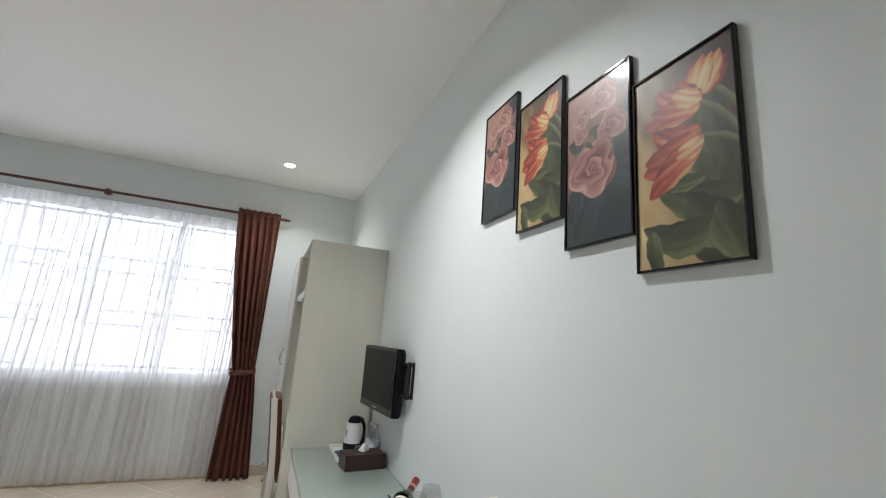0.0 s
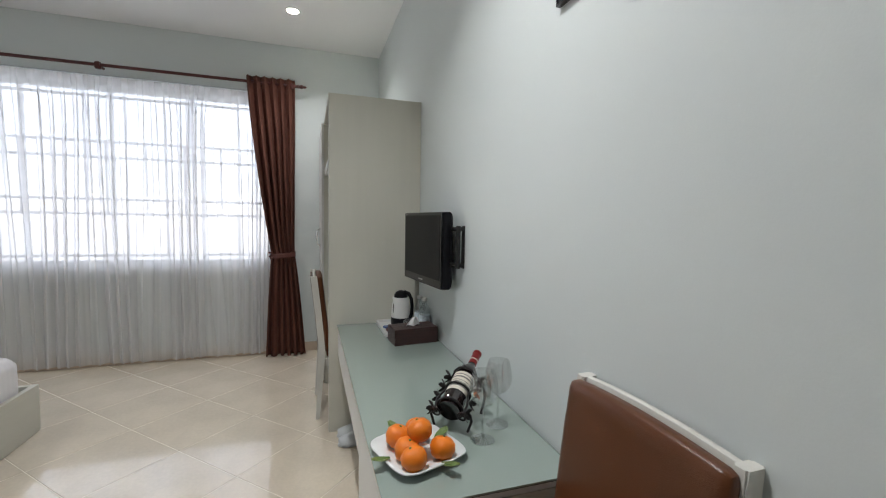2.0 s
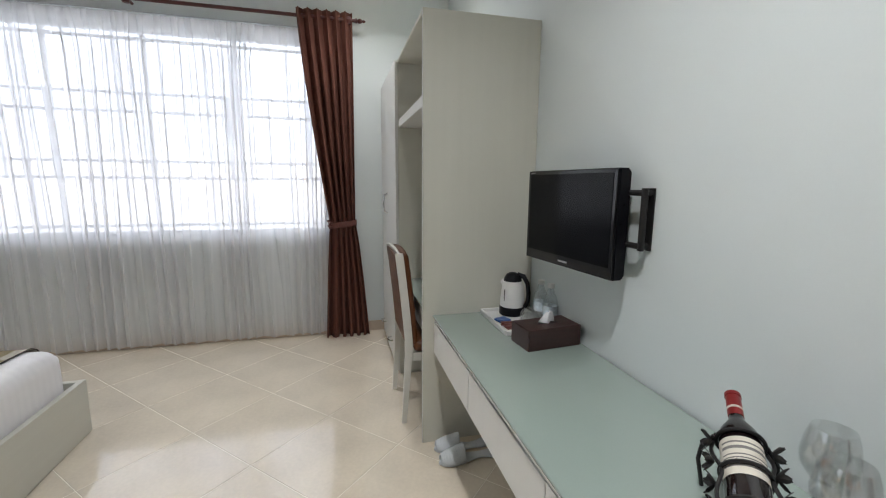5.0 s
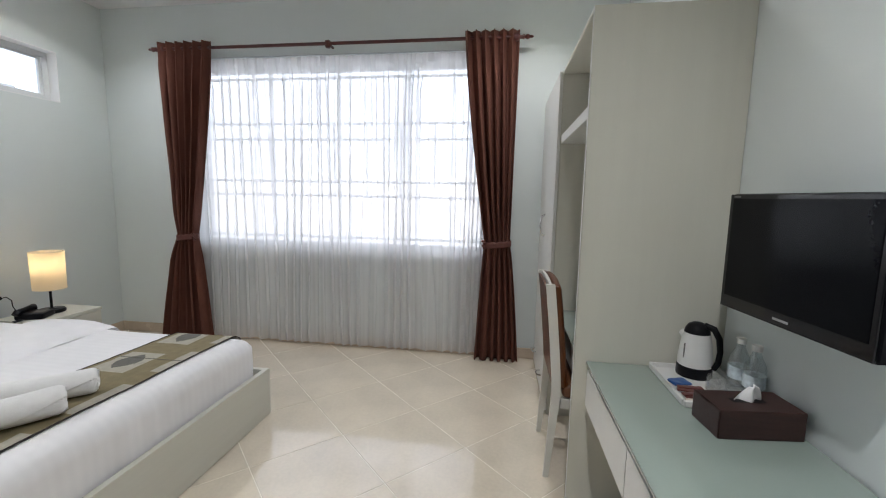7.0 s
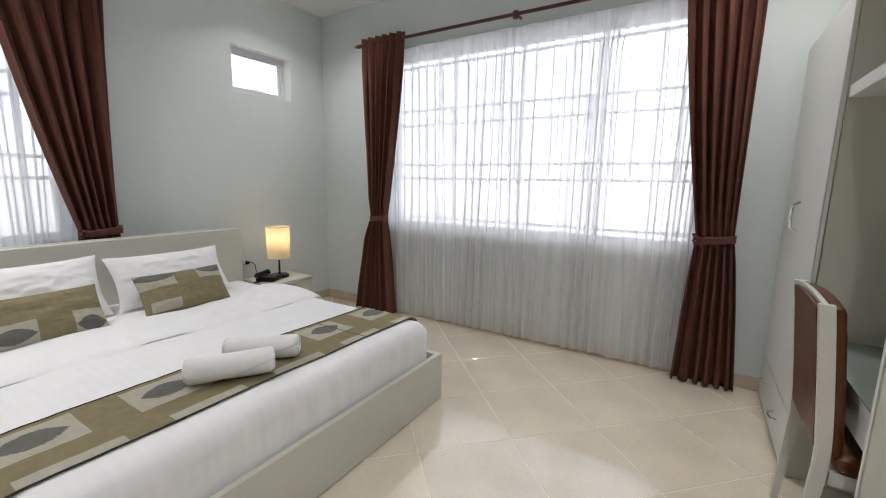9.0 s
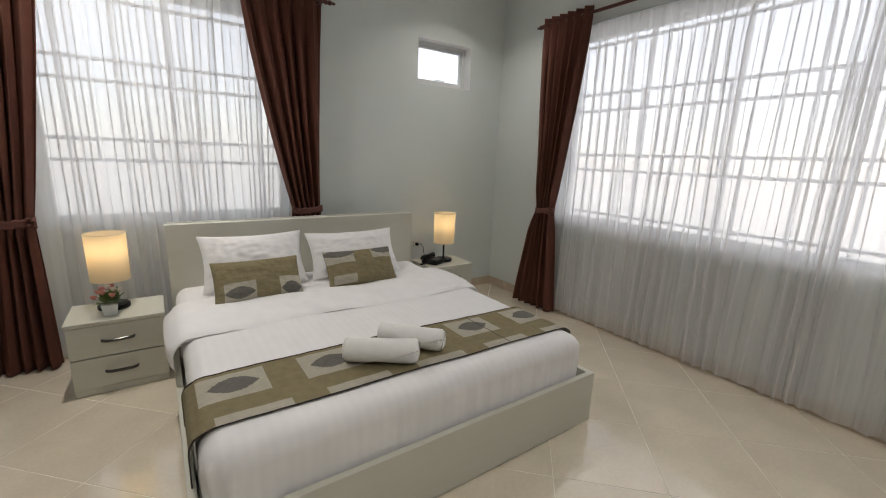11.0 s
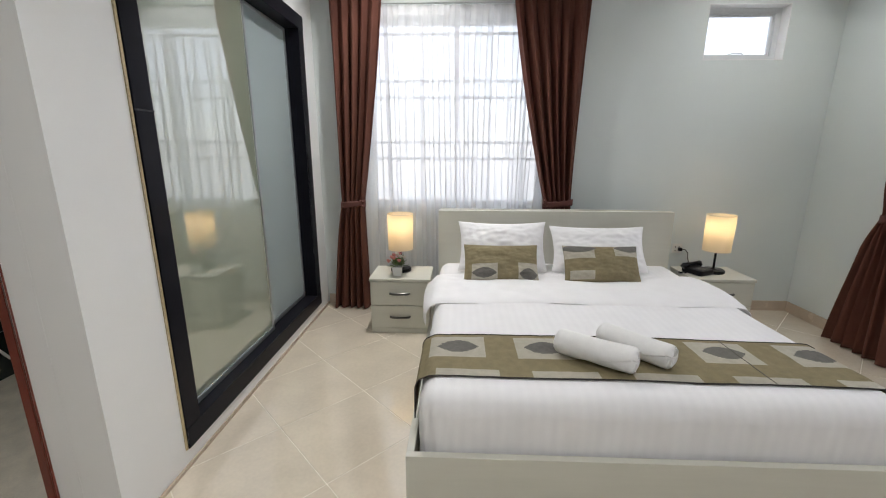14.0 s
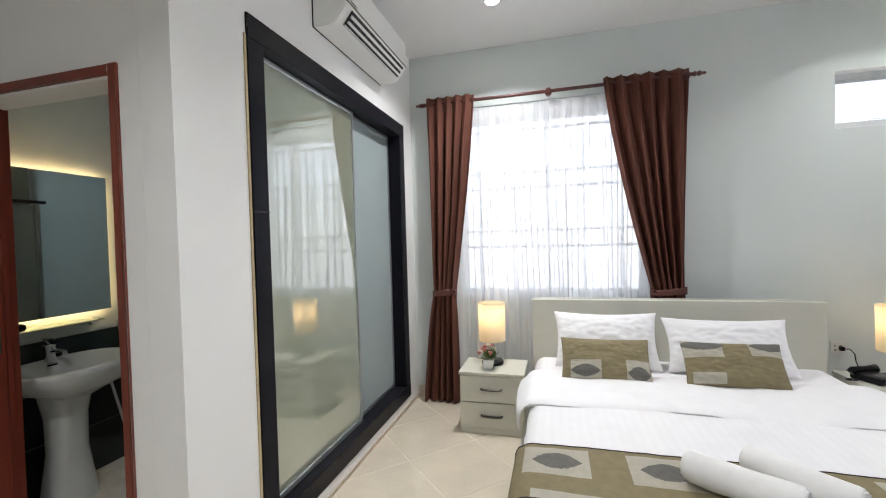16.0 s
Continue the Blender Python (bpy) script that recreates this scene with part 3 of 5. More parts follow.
door_frame("door_frame_1", B_X, B_X - 0.11, (DOOR_B[0] + 0.037, DOOR_B[1] - 0.002, 0, DOOR_B[3] + 0.012), "red-brown wooden frame of the open bathroom doorway", True)
door_frame("door_frame_2", E_X, E_X + 0.15, (DOOR_E[0] + 0.037, DOOR_E[1], 0, DOOR_E[3] - 0.037), "red-brown wooden frame of the entry door")
d = thing("door_1", pose(0, 0, 0), "closed red-brown wooden entry door", "door", kind="structure")
part("leaf", bx(E_X + 0.06, E_X + 0.10, DOOR_E[0] + 0.042, DOOR_E[1] - 0.005, 0.006, DOOR_E[3] - 0.042, 0.003), DOORW, d)
bm = tube([(E_X + 0.06, -0.38, 1.0), (E_X + 0.015, -0.38, 1.0), (E_X + 0.01, -0.37, 1.0), (E_X + 0.01, -0.27, 1.0)], 0.009, 10)
part("door_handle", bm, CHROME, d, smooth=True)

# ---- bathroom ----
structure("bathroom_floor", bx(W_X + 0.001, B_X - 0.112, BS + 0.001, S_Y - 0.141, -0.05, 0.001, 0), BFLOOR, "grey bathroom floor tiles", "floor")
bw = thing("wall_tiles", pose(0, BS, 0), "dark green-black glossy tiles on the bathroom wall", "tiles", kind="structure")
for i in range(8):
    for j in range(3):
        a = W_X + 0.004 + i * 0.2855
        part("tile", bx(a + 0.001, a + 0.284, 0.001, 0.009, 0.004 + j * 0.295, 0.296 + j * 0.295, 0.0015), DKTILE, bw)
bm = thing("bathroom_mirror", pose(-1.86, BS, 0), "frameless bathroom mirror lit by a warm strip behind it", "mirror")
part("glass", bx(-0.37, 0.37, 0.045, 0.05, 1.02, 1.86, 0.001), MIRROR, bm)
part("backing", bx(-0.32, 0.32, 0.002, 0.044, 1.07, 1.81, 0.002), WHITEF, bm)
for a in ((-0.36, 0.36, 1.83, 1.845), (-0.36, 0.36, 1.03, 1.045)):
    part("light_strip", bx(a[0], a[1], 0.024, 0.040, a[2], a[3], 0.001), LED, bm, "glowing warm light strip")
for a in (-0.36, 0.345):
    part("light_strip", bx(a, a + 0.015, 0.024, 0.040, 1.05, 1.82, 0.001), LED, bm, "glowing warm light strip")
sh = thing("bathroom_shelf", pose(-1.78, BS, 0.965), "narrow pale glass shelf under the mirror", "shelf")
part("plate", bx(-0.36, 0.5, 0.002, 0.12, 0, 0.008, 0.002), mat("pale_shelf_glass", (0.5, 0.55, 0.42), 0.1, var=0.03), sh)
part("bracket", bx(-0.3, -0.28, 0.002, 0.10, -0.02, -0.001, 0.002), CHROME, sh)
bag = tagged(tidy(soft_box(0.075, 0.045, 0.02, 0.015, (8, 6, 4), centre=(-1.68, BS + 0.065, 0.995)), BLACKP, "toiletry_case", smooth=True), "small black case lying on the bathroom shelf", "case")


def washbasin():
    t = thing("washbasin", pose(-1.87, BS, 0) @ Matrix.Diagonal((1.12, 1.12, 0.97, 1)), "white porcelain pedestal washbasin with a chrome tap", "washbasin")

    def bowl(u, v):
        a = 2 * math.pi * u
        r = (0.0, 0.30, 0.62, 0.84, 0.92, 1.0, 0.985, 0.80, 0.5, 0.28)[min(9, round(v * 9))]
        z = (0.715, 0.715, 0.735, 0.80, 0.815, 0.805, 0.78, 0.70, 0.655, 0.62)[min(9, round(v * 9))]
        c, s = math.cos(a), math.sin(a)
        c, s = math.copysign(abs(c) ** 0.72, c), math.copysign(abs(s) ** 0.8, s)
        return (0.275 * r * c, 0.235 + (0.225 * r * s if s > 0 else 0.205 * r * s), z)

    part("bowl", grid(bowl, 48, 9, wrap=True), PORC, t, smooth="all")
    part("pedestal", lathe([(0.12, 0.006), (0.115, 0.05), (0.085, 0.3), (0.088, 0.5), (0.115, 0.66)], 28, (0, 0.16, 0), squash=0.9), PORC, t, smooth=True)
    part("overflow", bx(-0.022, 0.022, 0.075, 0.082, 0.775, 0.785, 0.002), BLACKP, t)
    tap = part("tap", lathe([(0.024, 0.80), (0.022, 0.86), (0.026, 0.87), (0.026, 0.895), (0.0, 0.90)], 18, (0, 0.065, 0)), CHROME, t, smooth=True)
    part("spout", tube([(0, 0.07, 0.855), (0, 0.12, 0.868), (0, 0.17, 0.862), (0, 0.175, 0.848)], 0.012, 10), CHROME, tap, smooth=True)
    part("lever", tube([(0, 0.06, 0.9), (0, 0.02, 0.93), (0.0, 0.10, 0.935)], 0.006, 8), CHROME, tap, smooth=True)


washbasin()
t = thing("toilet_paper_holder", pose(-2.34, BS, 0.87), "chrome toilet paper holder with a white roll", "paper holder")
bm = lathe([(0.018, -0.05), (0.052, -0.05), (0.052, 0.05), (0.018, 0.05)], 24)
bm.transform(pose(0, 0.075, 0, 0, 90, 0))
part("roll", bm, PAPER, t, smooth=True)
part("cover", grid(lambda u, v: (-0.06 + 0.12 * u, 0.012 + 0.12 * v, 0.055 + 0.02 * math.sin(math.pi * v * 0.6)), 2, 8), CHROME, t, smooth="all")
part("mount", bx(-0.05, 0.05, 0.001, 0.02, 0.0, 0.06, 0.003), CHROME, t)
part("axle", tube([(-0.058, 0.075, 0.0), (0.058, 0.075, 0.0)], 0.014, 10), CHROME, t, smooth=True)
hose = tube([(-2.18, BS + 0.03, 0.7), (-2.2, BS + 0.08, 0.5), (-2.21, BS + 0.14, 0.3), (-2.24, BS + 0.2, 0.2), (-2.34, BS + 0.22, 0.16), (-2.45, BS + 0.18, 0.2), (-2.5, BS + 0.04, 0.32)], 0.008, 8)
tagged(tidy(hose, PLASTW, "spray_hose", smooth=True), "white flexible hose hanging beside the washbasin", "hose")


def shower_screen():
    t = thing("shower_screen", pose(-2.36, 0.42, 0.0), "frosted glass shower screen with blue-grey metal posts", "shower screen")
    for x in (-0.18, 0.15):
        part("post", bx(x, x + 0.03, -0.015, 0.015, 0.004, 1.82, 0.003), ALU, t)
    part("pane", bx(-0.149, 0.149, -0.003, 0.003, 0.03, 1.76, 0.001), FROST, t, "frosted glass pane")
    part("rail", bx(-0.22, 0.24, -0.022, 0.022, 1.775, 1.80, 0.003), IRON, t, "dark sliding rail")
    part("knob", lathe([(0.0, -0.03), (0.014, -0.028), (0.014, -0.004), (0.0, -0.003)], 14, (0.11, -0.02, 1.02)), CHROME, t, smooth=True)


shower_screen()


# ---- air conditioner ----
def air_conditioner():
    t = thing("air_conditioner", pose(-2.63, S_Y, 2.555), "white split air conditioner above the glass partition", "air conditioner")
    prof = [(0.002, 0.0), (0.115, 0.0), (0.135, 0.012), (0.205, 0.100), (0.21, 0.27), (0.19, 0.285), (0.002, 0.285)]
    b = bmesh.new()
    L = [[b.verts.new((x, y, z)) for y, z in prof] for x in (-0.44, 0.44)]
    n = len(prof)
    for i in range(n):
        b.faces.new((L[0][i], L[0][(i + 1) % n], L[1][(i + 1) % n], L[1][i]))
    b.faces.new(L[0])
    b.faces.new(L[1])
    bmesh.ops.bevel(b, geom=b.edges[:], offset=0.006, segments=2, affect="EDGES")
    part("casing", b, PLASTW, t, smooth=True)
    tilt = math.degrees(math.atan2(0.088, 0.07))
    m = Matrix.Translation((0, 0.1705, 0.0555)) @ pose(0, 0, 0, tilt, 0, 0)
    for nm, a, mt in (("outlet", (-0.40, 0.37, -0.044, 0.044, 0.0, 0.006), BLACKP), ("louvre", (-0.39, 0.36, -0.026, -0.010, 0.006, 0.014), PLASTW), ("louvre", (-0.39, 0.36, 0.008, 0.022, 0.006, 0.016), PLASTW), ("louvre", (-0.40, 0.37, 0.036, 0.043, 0.006, 0.012), PLASTW)):
        b = bx(*a, 0.001)
        b.transform(m @ pose(0, 0, 0, 180, 0, 0))
        part(nm, b, mt, t)
    for k in range(9):
        b = bx(-0.35 + k * 0.083, -0.347 + k * 0.083, -0.042, 0.034, 0.006, 0.012, 0)
        b.transform(m @ pose(0, 0, 0, 180, 0, 0))
        part("vane", b, INK, t)
    part("front_seam", bx(-0.441, 0.441, 0.203, 0.2115, 0.104, 0.1065, 0), INK, t)
    part("back_seam", bx(-0.442, 0.442, 0.0005, 0.004, -0.0015, 0.286, 0), BLACKP, t)
    part("badge", bx(0.33, 0.40, 0.2085, 0.2115, 0.116, 0.124, 0), INK, t)


air_conditioner()


# ---- ceiling lights ----
def downlight(x, y, watts=11):
    t = thing("ceiling_light", pose(x, y, CEIL), "small round recessed ceiling light, lit", "ceiling light", "recessed ceiling lights")
    part("trim", lathe([(0.042, -0.002), (0.045, -0.006), (0.06, -0.005), (0.062, -0.0005)], 32), WHITEF, t, smooth=True)
    part("diffuser", lathe([(0.043, -0.0045), (0.0, -0.0045)], 32), SPOT, t)
    la = bpy.data.lights.new("downlight", "AREA")
    la.shape, la.size, la.energy, la.color, la.spread = "DISK", 0.08, watts, (1.0, 0.98, 0.955), radians(126)
    lo = new("downlight_beam", la)
    lo.matrix_world = pose(x, y, CEIL - 0.008)


downlight(0.064, 4.26, 7)
downlight(-3.06, 1.685, 14)
downlight(-3.06, 4.26, 5)
downlight(0.064, 1.685, 15)
# Unseen fitting, added as weak fill to lift the dark bathroom.
downlight(-2.3, 0.05, 0.35)


# ---- bed ----
def plank(name, a, matl, parent, label="", bev=0.003):
    return part(name, bx(*a, bev), matl, parent, label)


BX0, BX1, BY0, BY1 = -3.41, -1.425, 1.86, 3.77


def bed():
    t = thing("bed", pose(-2.4, 2.815, 0), "cream laminate double bed with a plain headboard and box frame", "bed")
    o = lambda x0, x1, y0, y1, z0, z1: (x0 + 2.4, x1 + 2.4, y0 - 2.815, y1 - 2.815, z0, z1)
    plank("foot_panel", o(BX1 - 0.03, BX1, BY0, BY1, 0.008, 0.300), LAMI_H, t)
    plank("side_panel", o(BX0, BX1 - 0.0305, BY0, BY0 + 0.03, 0.008, 0.298), LAMI_H, t)
    plank("side_panel", o(BX0, BX1 - 0.0305, BY1 - 0.03, BY1, 0.008, 0.298), LAMI_H, t)
    plank("base_board", o(BX0, BX1 - 0.031, BY0 + 0.031, BY1 - 0.031, 0.16, 0.18), LAMI_H, t)
    plank("headboard", o(BX0 - 0.07, BX0 - 0.001, 1.885, 3.745, 0.008, 0.93), LAMI_H, t)
    plank("headboard_cap", o(BX0 - 0.09, BX0 - 0.0705, 1.90, 3.60, 0.10, 0.936), LAMI_H, t)
    # Near-black sheet in place of the contact shadow beneath the bed frame.
    plank("floor_shadow_strip", o(BX0, BX1 - 0.012, BY0 + 0.012, BY1 - 0.012, 0.0045, 0.0078), DEDGE, t, "dark sheet standing in for the shadow under the bed", 0)


bed()


def wrinkle(p, k, s, seed=0.0):
    return k * noise.noise(Vector((p[0] * s, p[1] * s, p[2] * s + seed)))


def mattress_shape(p):
    q = Vector(p)
    low = smooth01((0.46 - p.z) / 0.2)
    q.z += 0.010 * (1 - low) * math.cos(1.4 * (p.y - 2.8)) - 0.008 + wrinkle(p, 0.006, 3.2)
    if p.z < 0.47:
        edge = wrinkle(Vector((p.x * 1.0, p.y * 1.0, 0)), 0.010, 9) + 0.35 * wrinkle(Vector((p.x * 3, p.y * 3, p.z * 0.6)), 0.014, 8)
        c = Vector((-2.44, 2.81, p.z))
        d = q - c
        q += Vector((math.copysign(edge if abs(d.x) > 0.9 else 0, d.x), math.copysign(edge if abs(d.y) > 0.85 else 0, d.y), 0))
        corner = smooth01((p.x + 1.62) / 0.15) * smooth01((2.08 - p.y) / 0.15)
        a = math.atan2(p.y - 2.08, p.x + 1.62)
        q += Vector((math.cos(a), math.sin(a), 0)) * 0.009 * corner * math.sin(26 * a + 14 * p.z)
    return q


m = thing("mattress", pose(0, 0, 0), "white mattress under a smooth white striped bedsheet", "mattress")
part("bedding", soft_box(0.965, 0.905, 0.167, 0.075, (90, 90, 16), mattress_shape, (-2.435, 2.81, 0.352)), STRIPED, m, smooth="all")


def duvet():
    """The turned-down top sheet: a soft thick band across the bed that hangs over its sides."""
    x0, x1 = -3.0, -2.43
    prof = []
    hw = 0.935
    for i in range(81):
        s = -1.06 + 2.12 * i / 80
        if abs(s) < hw - 0.06:
            prof.append((s, 0.0))
        else:
            e = abs(s) - (hw - 0.06)
            a = min(e / 0.075, math.pi / 2)
            y = hw - 0.06 + 0.075 * math.sin(a)
            z = -0.075 * (1 - math.cos(a)) - max(0, e - 0.075 * math.pi / 2)
            prof.append((math.copysign(y, s), z))

    def fn(u, v):
        y, z = prof[round(u * 80)]
        k = v * 2
        x = x0 + (x1 - x0) * v
        thick = 0.032 * (math.sin(math.pi * min(1, max(0, (v - 0.02) / 0.96))) ** 0.35) if 0.02 < v < 0.98 else 0.0
        zz = 0.52 + z + thick + wrinkle((x, y, 0), 0.012, 4, 3) + wrinkle((x, y, 0), 0.005, 13, 1)
        yy = y + (thick * math.copysign(1, y) if z < -0.05 else 0)
        return (x + 0.012 * math.sin(5 * y) + 0.05 * max(0, -z) * (1 if v > 0.5 else -0.3), 2.81 + yy, max(0.315, zz))

    t = thing("top_sheet", pose(0, 0, 0), "white top sheet turned down across the bed", "bedding")
    part("turned_edge", grid(fn, 80, 26), LINEN, t, smooth="all")
    bm = grid(lambda u, v: (fn(u, 0.985)[0] + 0.006, fn(u, 0.985)[1], fn(u, 0.985)[2] - 0.004 - 0.006 * v), 80, 1)
    part("hem", bm, LINEN, t)


duvet()


def in_leaf(u, v, cu, cv, ru, rv):
    a, b = (u - cu) / ru, (v - cv) / rv
    return abs(b) < (1 - a * a) * (1 if abs(a) < 1 else 0)


def runner_pattern(u, v):
    """0 olive, 1 stone, 2 charcoal leaf: repeating printed motif along the runner; u in metres along, v across 0 to 1."""
    p = (u + 0.19) % 0.395
    if in_leaf(p, v, 0.13, 0.68, 0.095, 0.15):
        return 2
    if p < 0.25 and 0.42 < v < 0.94:
        return 1
    if 0.04 < p < 0.30 and v < 0.15:
        return 1
    return 0


def bed_runner():
    x0, x1, hw = -1.985, -1.60, 0.915
    tot = 2 * (hw - 0.06) + 2 * (0.07 * math.pi / 2) + 2 * 0.13

    def at(s):
        a = abs(s)
        if a < hw - 0.06:
            return s, 0.0
        e = a - (hw - 0.06)
        th = min(e / 0.07, math.pi / 2)
        return math.copysign(hw - 0.06 + 0.07 * math.sin(th), s), -0.07 * (1 - math.cos(th)) - max(0, e - 0.07 * math.pi / 2)

    def fn(u, v):
        s = tot * (u - 0.5)
        y, z = at(s)
        x = x1 + (x0 - x1) * v + 0.012 * math.sin(1.3 * s) - (0.02 * max(0, -z))
        p = Vector((x, 2.81 + y, 0.519))
        base = 0.010 * math.cos(1.4 * y) - 0.008 + wrinkle(p, 0.006, 3.2)
        return (x, 2.81 + y + math.copysign(0.008, y) * (1 if z < -0.02 else 0), 0.519 + z + base + 0.007 + wrinkle((x, y, 0), 0.002, 18))

    t = thing("bed_runner", pose(0, 0, 0), "olive bed runner with charcoal leaf print across the bed", "bed runner")
    pa = part("cloth", grid(fn, 330, 60, mi=lambda u, v: runner_pattern(tot * u, v)), [OLIVE, BEIGEC, LEAFC], t, smooth="all")
    for v in (0.0, 1.0):
        part("piping", tube([Vector(fn(i / 120, v)) + Vector((0, 0, 0.001)) for i in range(121)], 0.0028, 6), PIPING, t, "dark piped edge", smooth=True)
    part("seam", tube([Vector(fn(0.715, i / 20)) + Vector((0, 0, 0.0005)) for i in range(21)], 0.002, 5), LEAFC, t)


bed_runner()


def pillow(name, m, w, h, d, matl, label, category, group, pattern=None, seed=0):
    """A stuffed cushion, upright in its own x-z plane, leaning as m says; y is its depth."""
    t = thing(name, m, label, category, group)
    nu, nv = (150, 90) if pattern else (56, 40)

    def shell(sign):
        def fn(u, v):
            a, b = 2 * u - 1, 2 * v - 1
            px = 0.5 * w * a * (1 - (0.035 if pattern else 0.075) * (1 - b * b) * abs(a) ** 2)
            pz = 0.5 * h * b * (1 - (0.065 if pattern else 0.10) * (1 - a * a) * abs(b) ** 2)
            full = 2.6 if pattern else 2.0
            core = max(0.0, (1 - abs(a) ** full)) ** 0.6 * max(0.0, (1 - abs(b) ** full)) ** 0.6
            y = sign * (0.5 * d * core + 0.012 * core * noise.noise(Vector((a * 2.4, b * 2.4, seed + sign))))
            y += (0.004 if pattern else 0.009) * noise.noise(Vector((a * 7, b * 7, seed + 5))) * core ** 0.3
            return (px, y, pz + 0.5 * h)
        return fn

    b = grid(shell(-1), nu, nv, mi=pattern)
    grid(shell(1), 40, 30, bm=b, mi=(lambda u, v: 0) if pattern else None)
    part("cover", b, matl, t, smooth="all")
    return t


def cushion_a(u, v):
    if in_leaf(u, v, 0.27, 0.19, 0.17, 0.13):
        return 2
    if in_leaf(u, v, 0.86, 0.17, 0.13, 0.15):
        return 2
    if 0.10 < u < 0.45 and v < 0.42:
        return 1
    if u > 0.72 and v < 0.46:
        return 1
    return 0


def cushion_b(u, v):
    if in_leaf(u, v, 0.20, 0.89, 0.24, 0.13) or in_leaf(u, v, 0.86, 0.9, 0.2, 0.12):
        return 2
    if u < 0.40 and v > 0.60 or u > 0.66 and v > 0.66:
        return 1
    if 0.06 < u < 0.38 and 0.05 < v < 0.28:
        return 1
    return 0


def lean(y, x, z, tilt, turn=0):
    """Faces the foot of the bed and leans back against the headboard."""
    return Matrix.Translation((x, y, z)) @ pose(0, 0, 0, 0, 0, 90 + turn) @ pose(0, 0, 0, -tilt, 0, 0)


pillow("pillow", lean(2.375, -3.07, 0.530, 27), 0.66, 0.385, 0.18, LINEN, "plump white pillow propped against the headboard", "pillow", "pillows", seed=1)
pillow("pillow", lean(3.09, -3.07, 0.530, 31), 0.71, 0.365, 0.18, LINEN, "plump white pillow with pointed corners against the headboard", "pillow", "pillows", seed=2)
pillow("cushion", lean(2.34, -2.80, 0.535, 34), 0.51, 0.27, 0.12, [OLIVE, BEIGEC, LEAFC], "olive cushion with dark leaf print at its lower edge", "cushion", "printed cushions", pattern=cushion_a, seed=3)
pillow("cushion", lean(3.02, -2.80, 0.535, 34), 0.51, 0.27, 0.12, [OLIVE, BEIGEC, LEAFC], "olive cushion with dark leaf print at its upper edge", "cushion", "printed cushions", pattern=cushion_b, seed=4)


def rolled_towel(x, y, z, turn, length, r, seed):
    t = thing("rolled_towel", pose(x, y, z, 0, 0, turn), "white terry towel rolled up on the bed runner", "towel", "rolled towels")
    def fn(u, v):
        a = 2 * math.pi * u
        k = 2 * v - 1
        cap = max(0.0, (abs(k) - 0.72) / 0.28)
        x = math.copysign(min(abs(k), 0.72) / 0.72, k) * length * 0.5
        flap = 0.11 * ((u + 0.42 + 0.3 * x / length) % 1.0)
        body = r * (0.93 + flap + 0.035 * noise.noise(Vector((x * 9, math.cos(a), math.sin(a) + seed))) + 0.03 * x / length)
        rho = 1.0 if cap == 0 else max(0.0, 1 - cap) ** 0.9
        groove = math.sin(2 * math.pi * (3.2 * rho + u))
        x += math.copysign((0.012 * groove * min(1, 6 * cap) * min(1, 4 * rho)), k) if cap else 0
        edge = 1 - 0.04 * smooth01((abs(k) - 0.66) / 0.06)
        return (x, body * rho * edge * math.cos(a), r + body * rho * edge * 0.94 * math.sin(a) + 0.012 * (x / length) ** 2)

    part("roll", grid(fn, 72, 90, wrap=True), TOWEL, t, smooth=True)


rolled_towel(-1.735, 2.625, 0.528, 54, 0.31, 0.057, 1)
rolled_towel(-1.80, 2.815, 0.528, 40, 0.30, 0.055, 7)


# ---- bedside ----
def nightstand(x, y, label):
    t = thing("nightstand", pose(x, y, 0), label, "nightstand", "nightstands")
    w, dp, h = 0.228, 0.36, 0.45
    for s in (-1, 1):
        plank("side", (-dp, -0.018, s * w - (0.018 if s > 0 else 0), s * w + (0.018 if s < 0 else 0), 0.02, h - 0.0225), LAMI_H, t)
    plank("top", (-dp - 0.005, 0.004, -w - 0.006, w + 0.006, h - 0.022, h), LAMI_H, t)
    plank("back", (-dp, -dp + 0.012, -w + 0.0185, w - 0.0185, 0.03, h - 0.023), LAMI_H, t)
    plank("plinth", (-dp + 0.02, -0.012, -w + 0.003, w - 0.003, 0.004, 0.045), LAMI_H, t)
    for z0, z1 in ((0.05, 0.232), (0.238, 0.424)):
        dr = plank("drawer", (-0.30, 0.0, -w + 0.002, w - 0.002, z0, z1), LAMI_H, t)
        zc = (z0 + z1) / 2 + 0.006
        pts = [(0.0, -0.075, zc), (0.016, -0.072, zc), (0.026, -0.05, zc), (0.029, 0, zc), (0.026, 0.05, zc), (0.016, 0.072, zc), (0.0, 0.075, zc)]
        part("handle", tube(pts, [0.006, 0.008, 0.009, 0.009, 0.009, 0.008, 0.006], 8), DARKMET, dr, "brushed pewter bow handle", smooth=True)


nightstand(-3.095, 1.605, "cream laminate two-drawer nightstand beside the partition")
nightstand(-3.20, 4.078, "cream laminate two-drawer nightstand in the room corner")


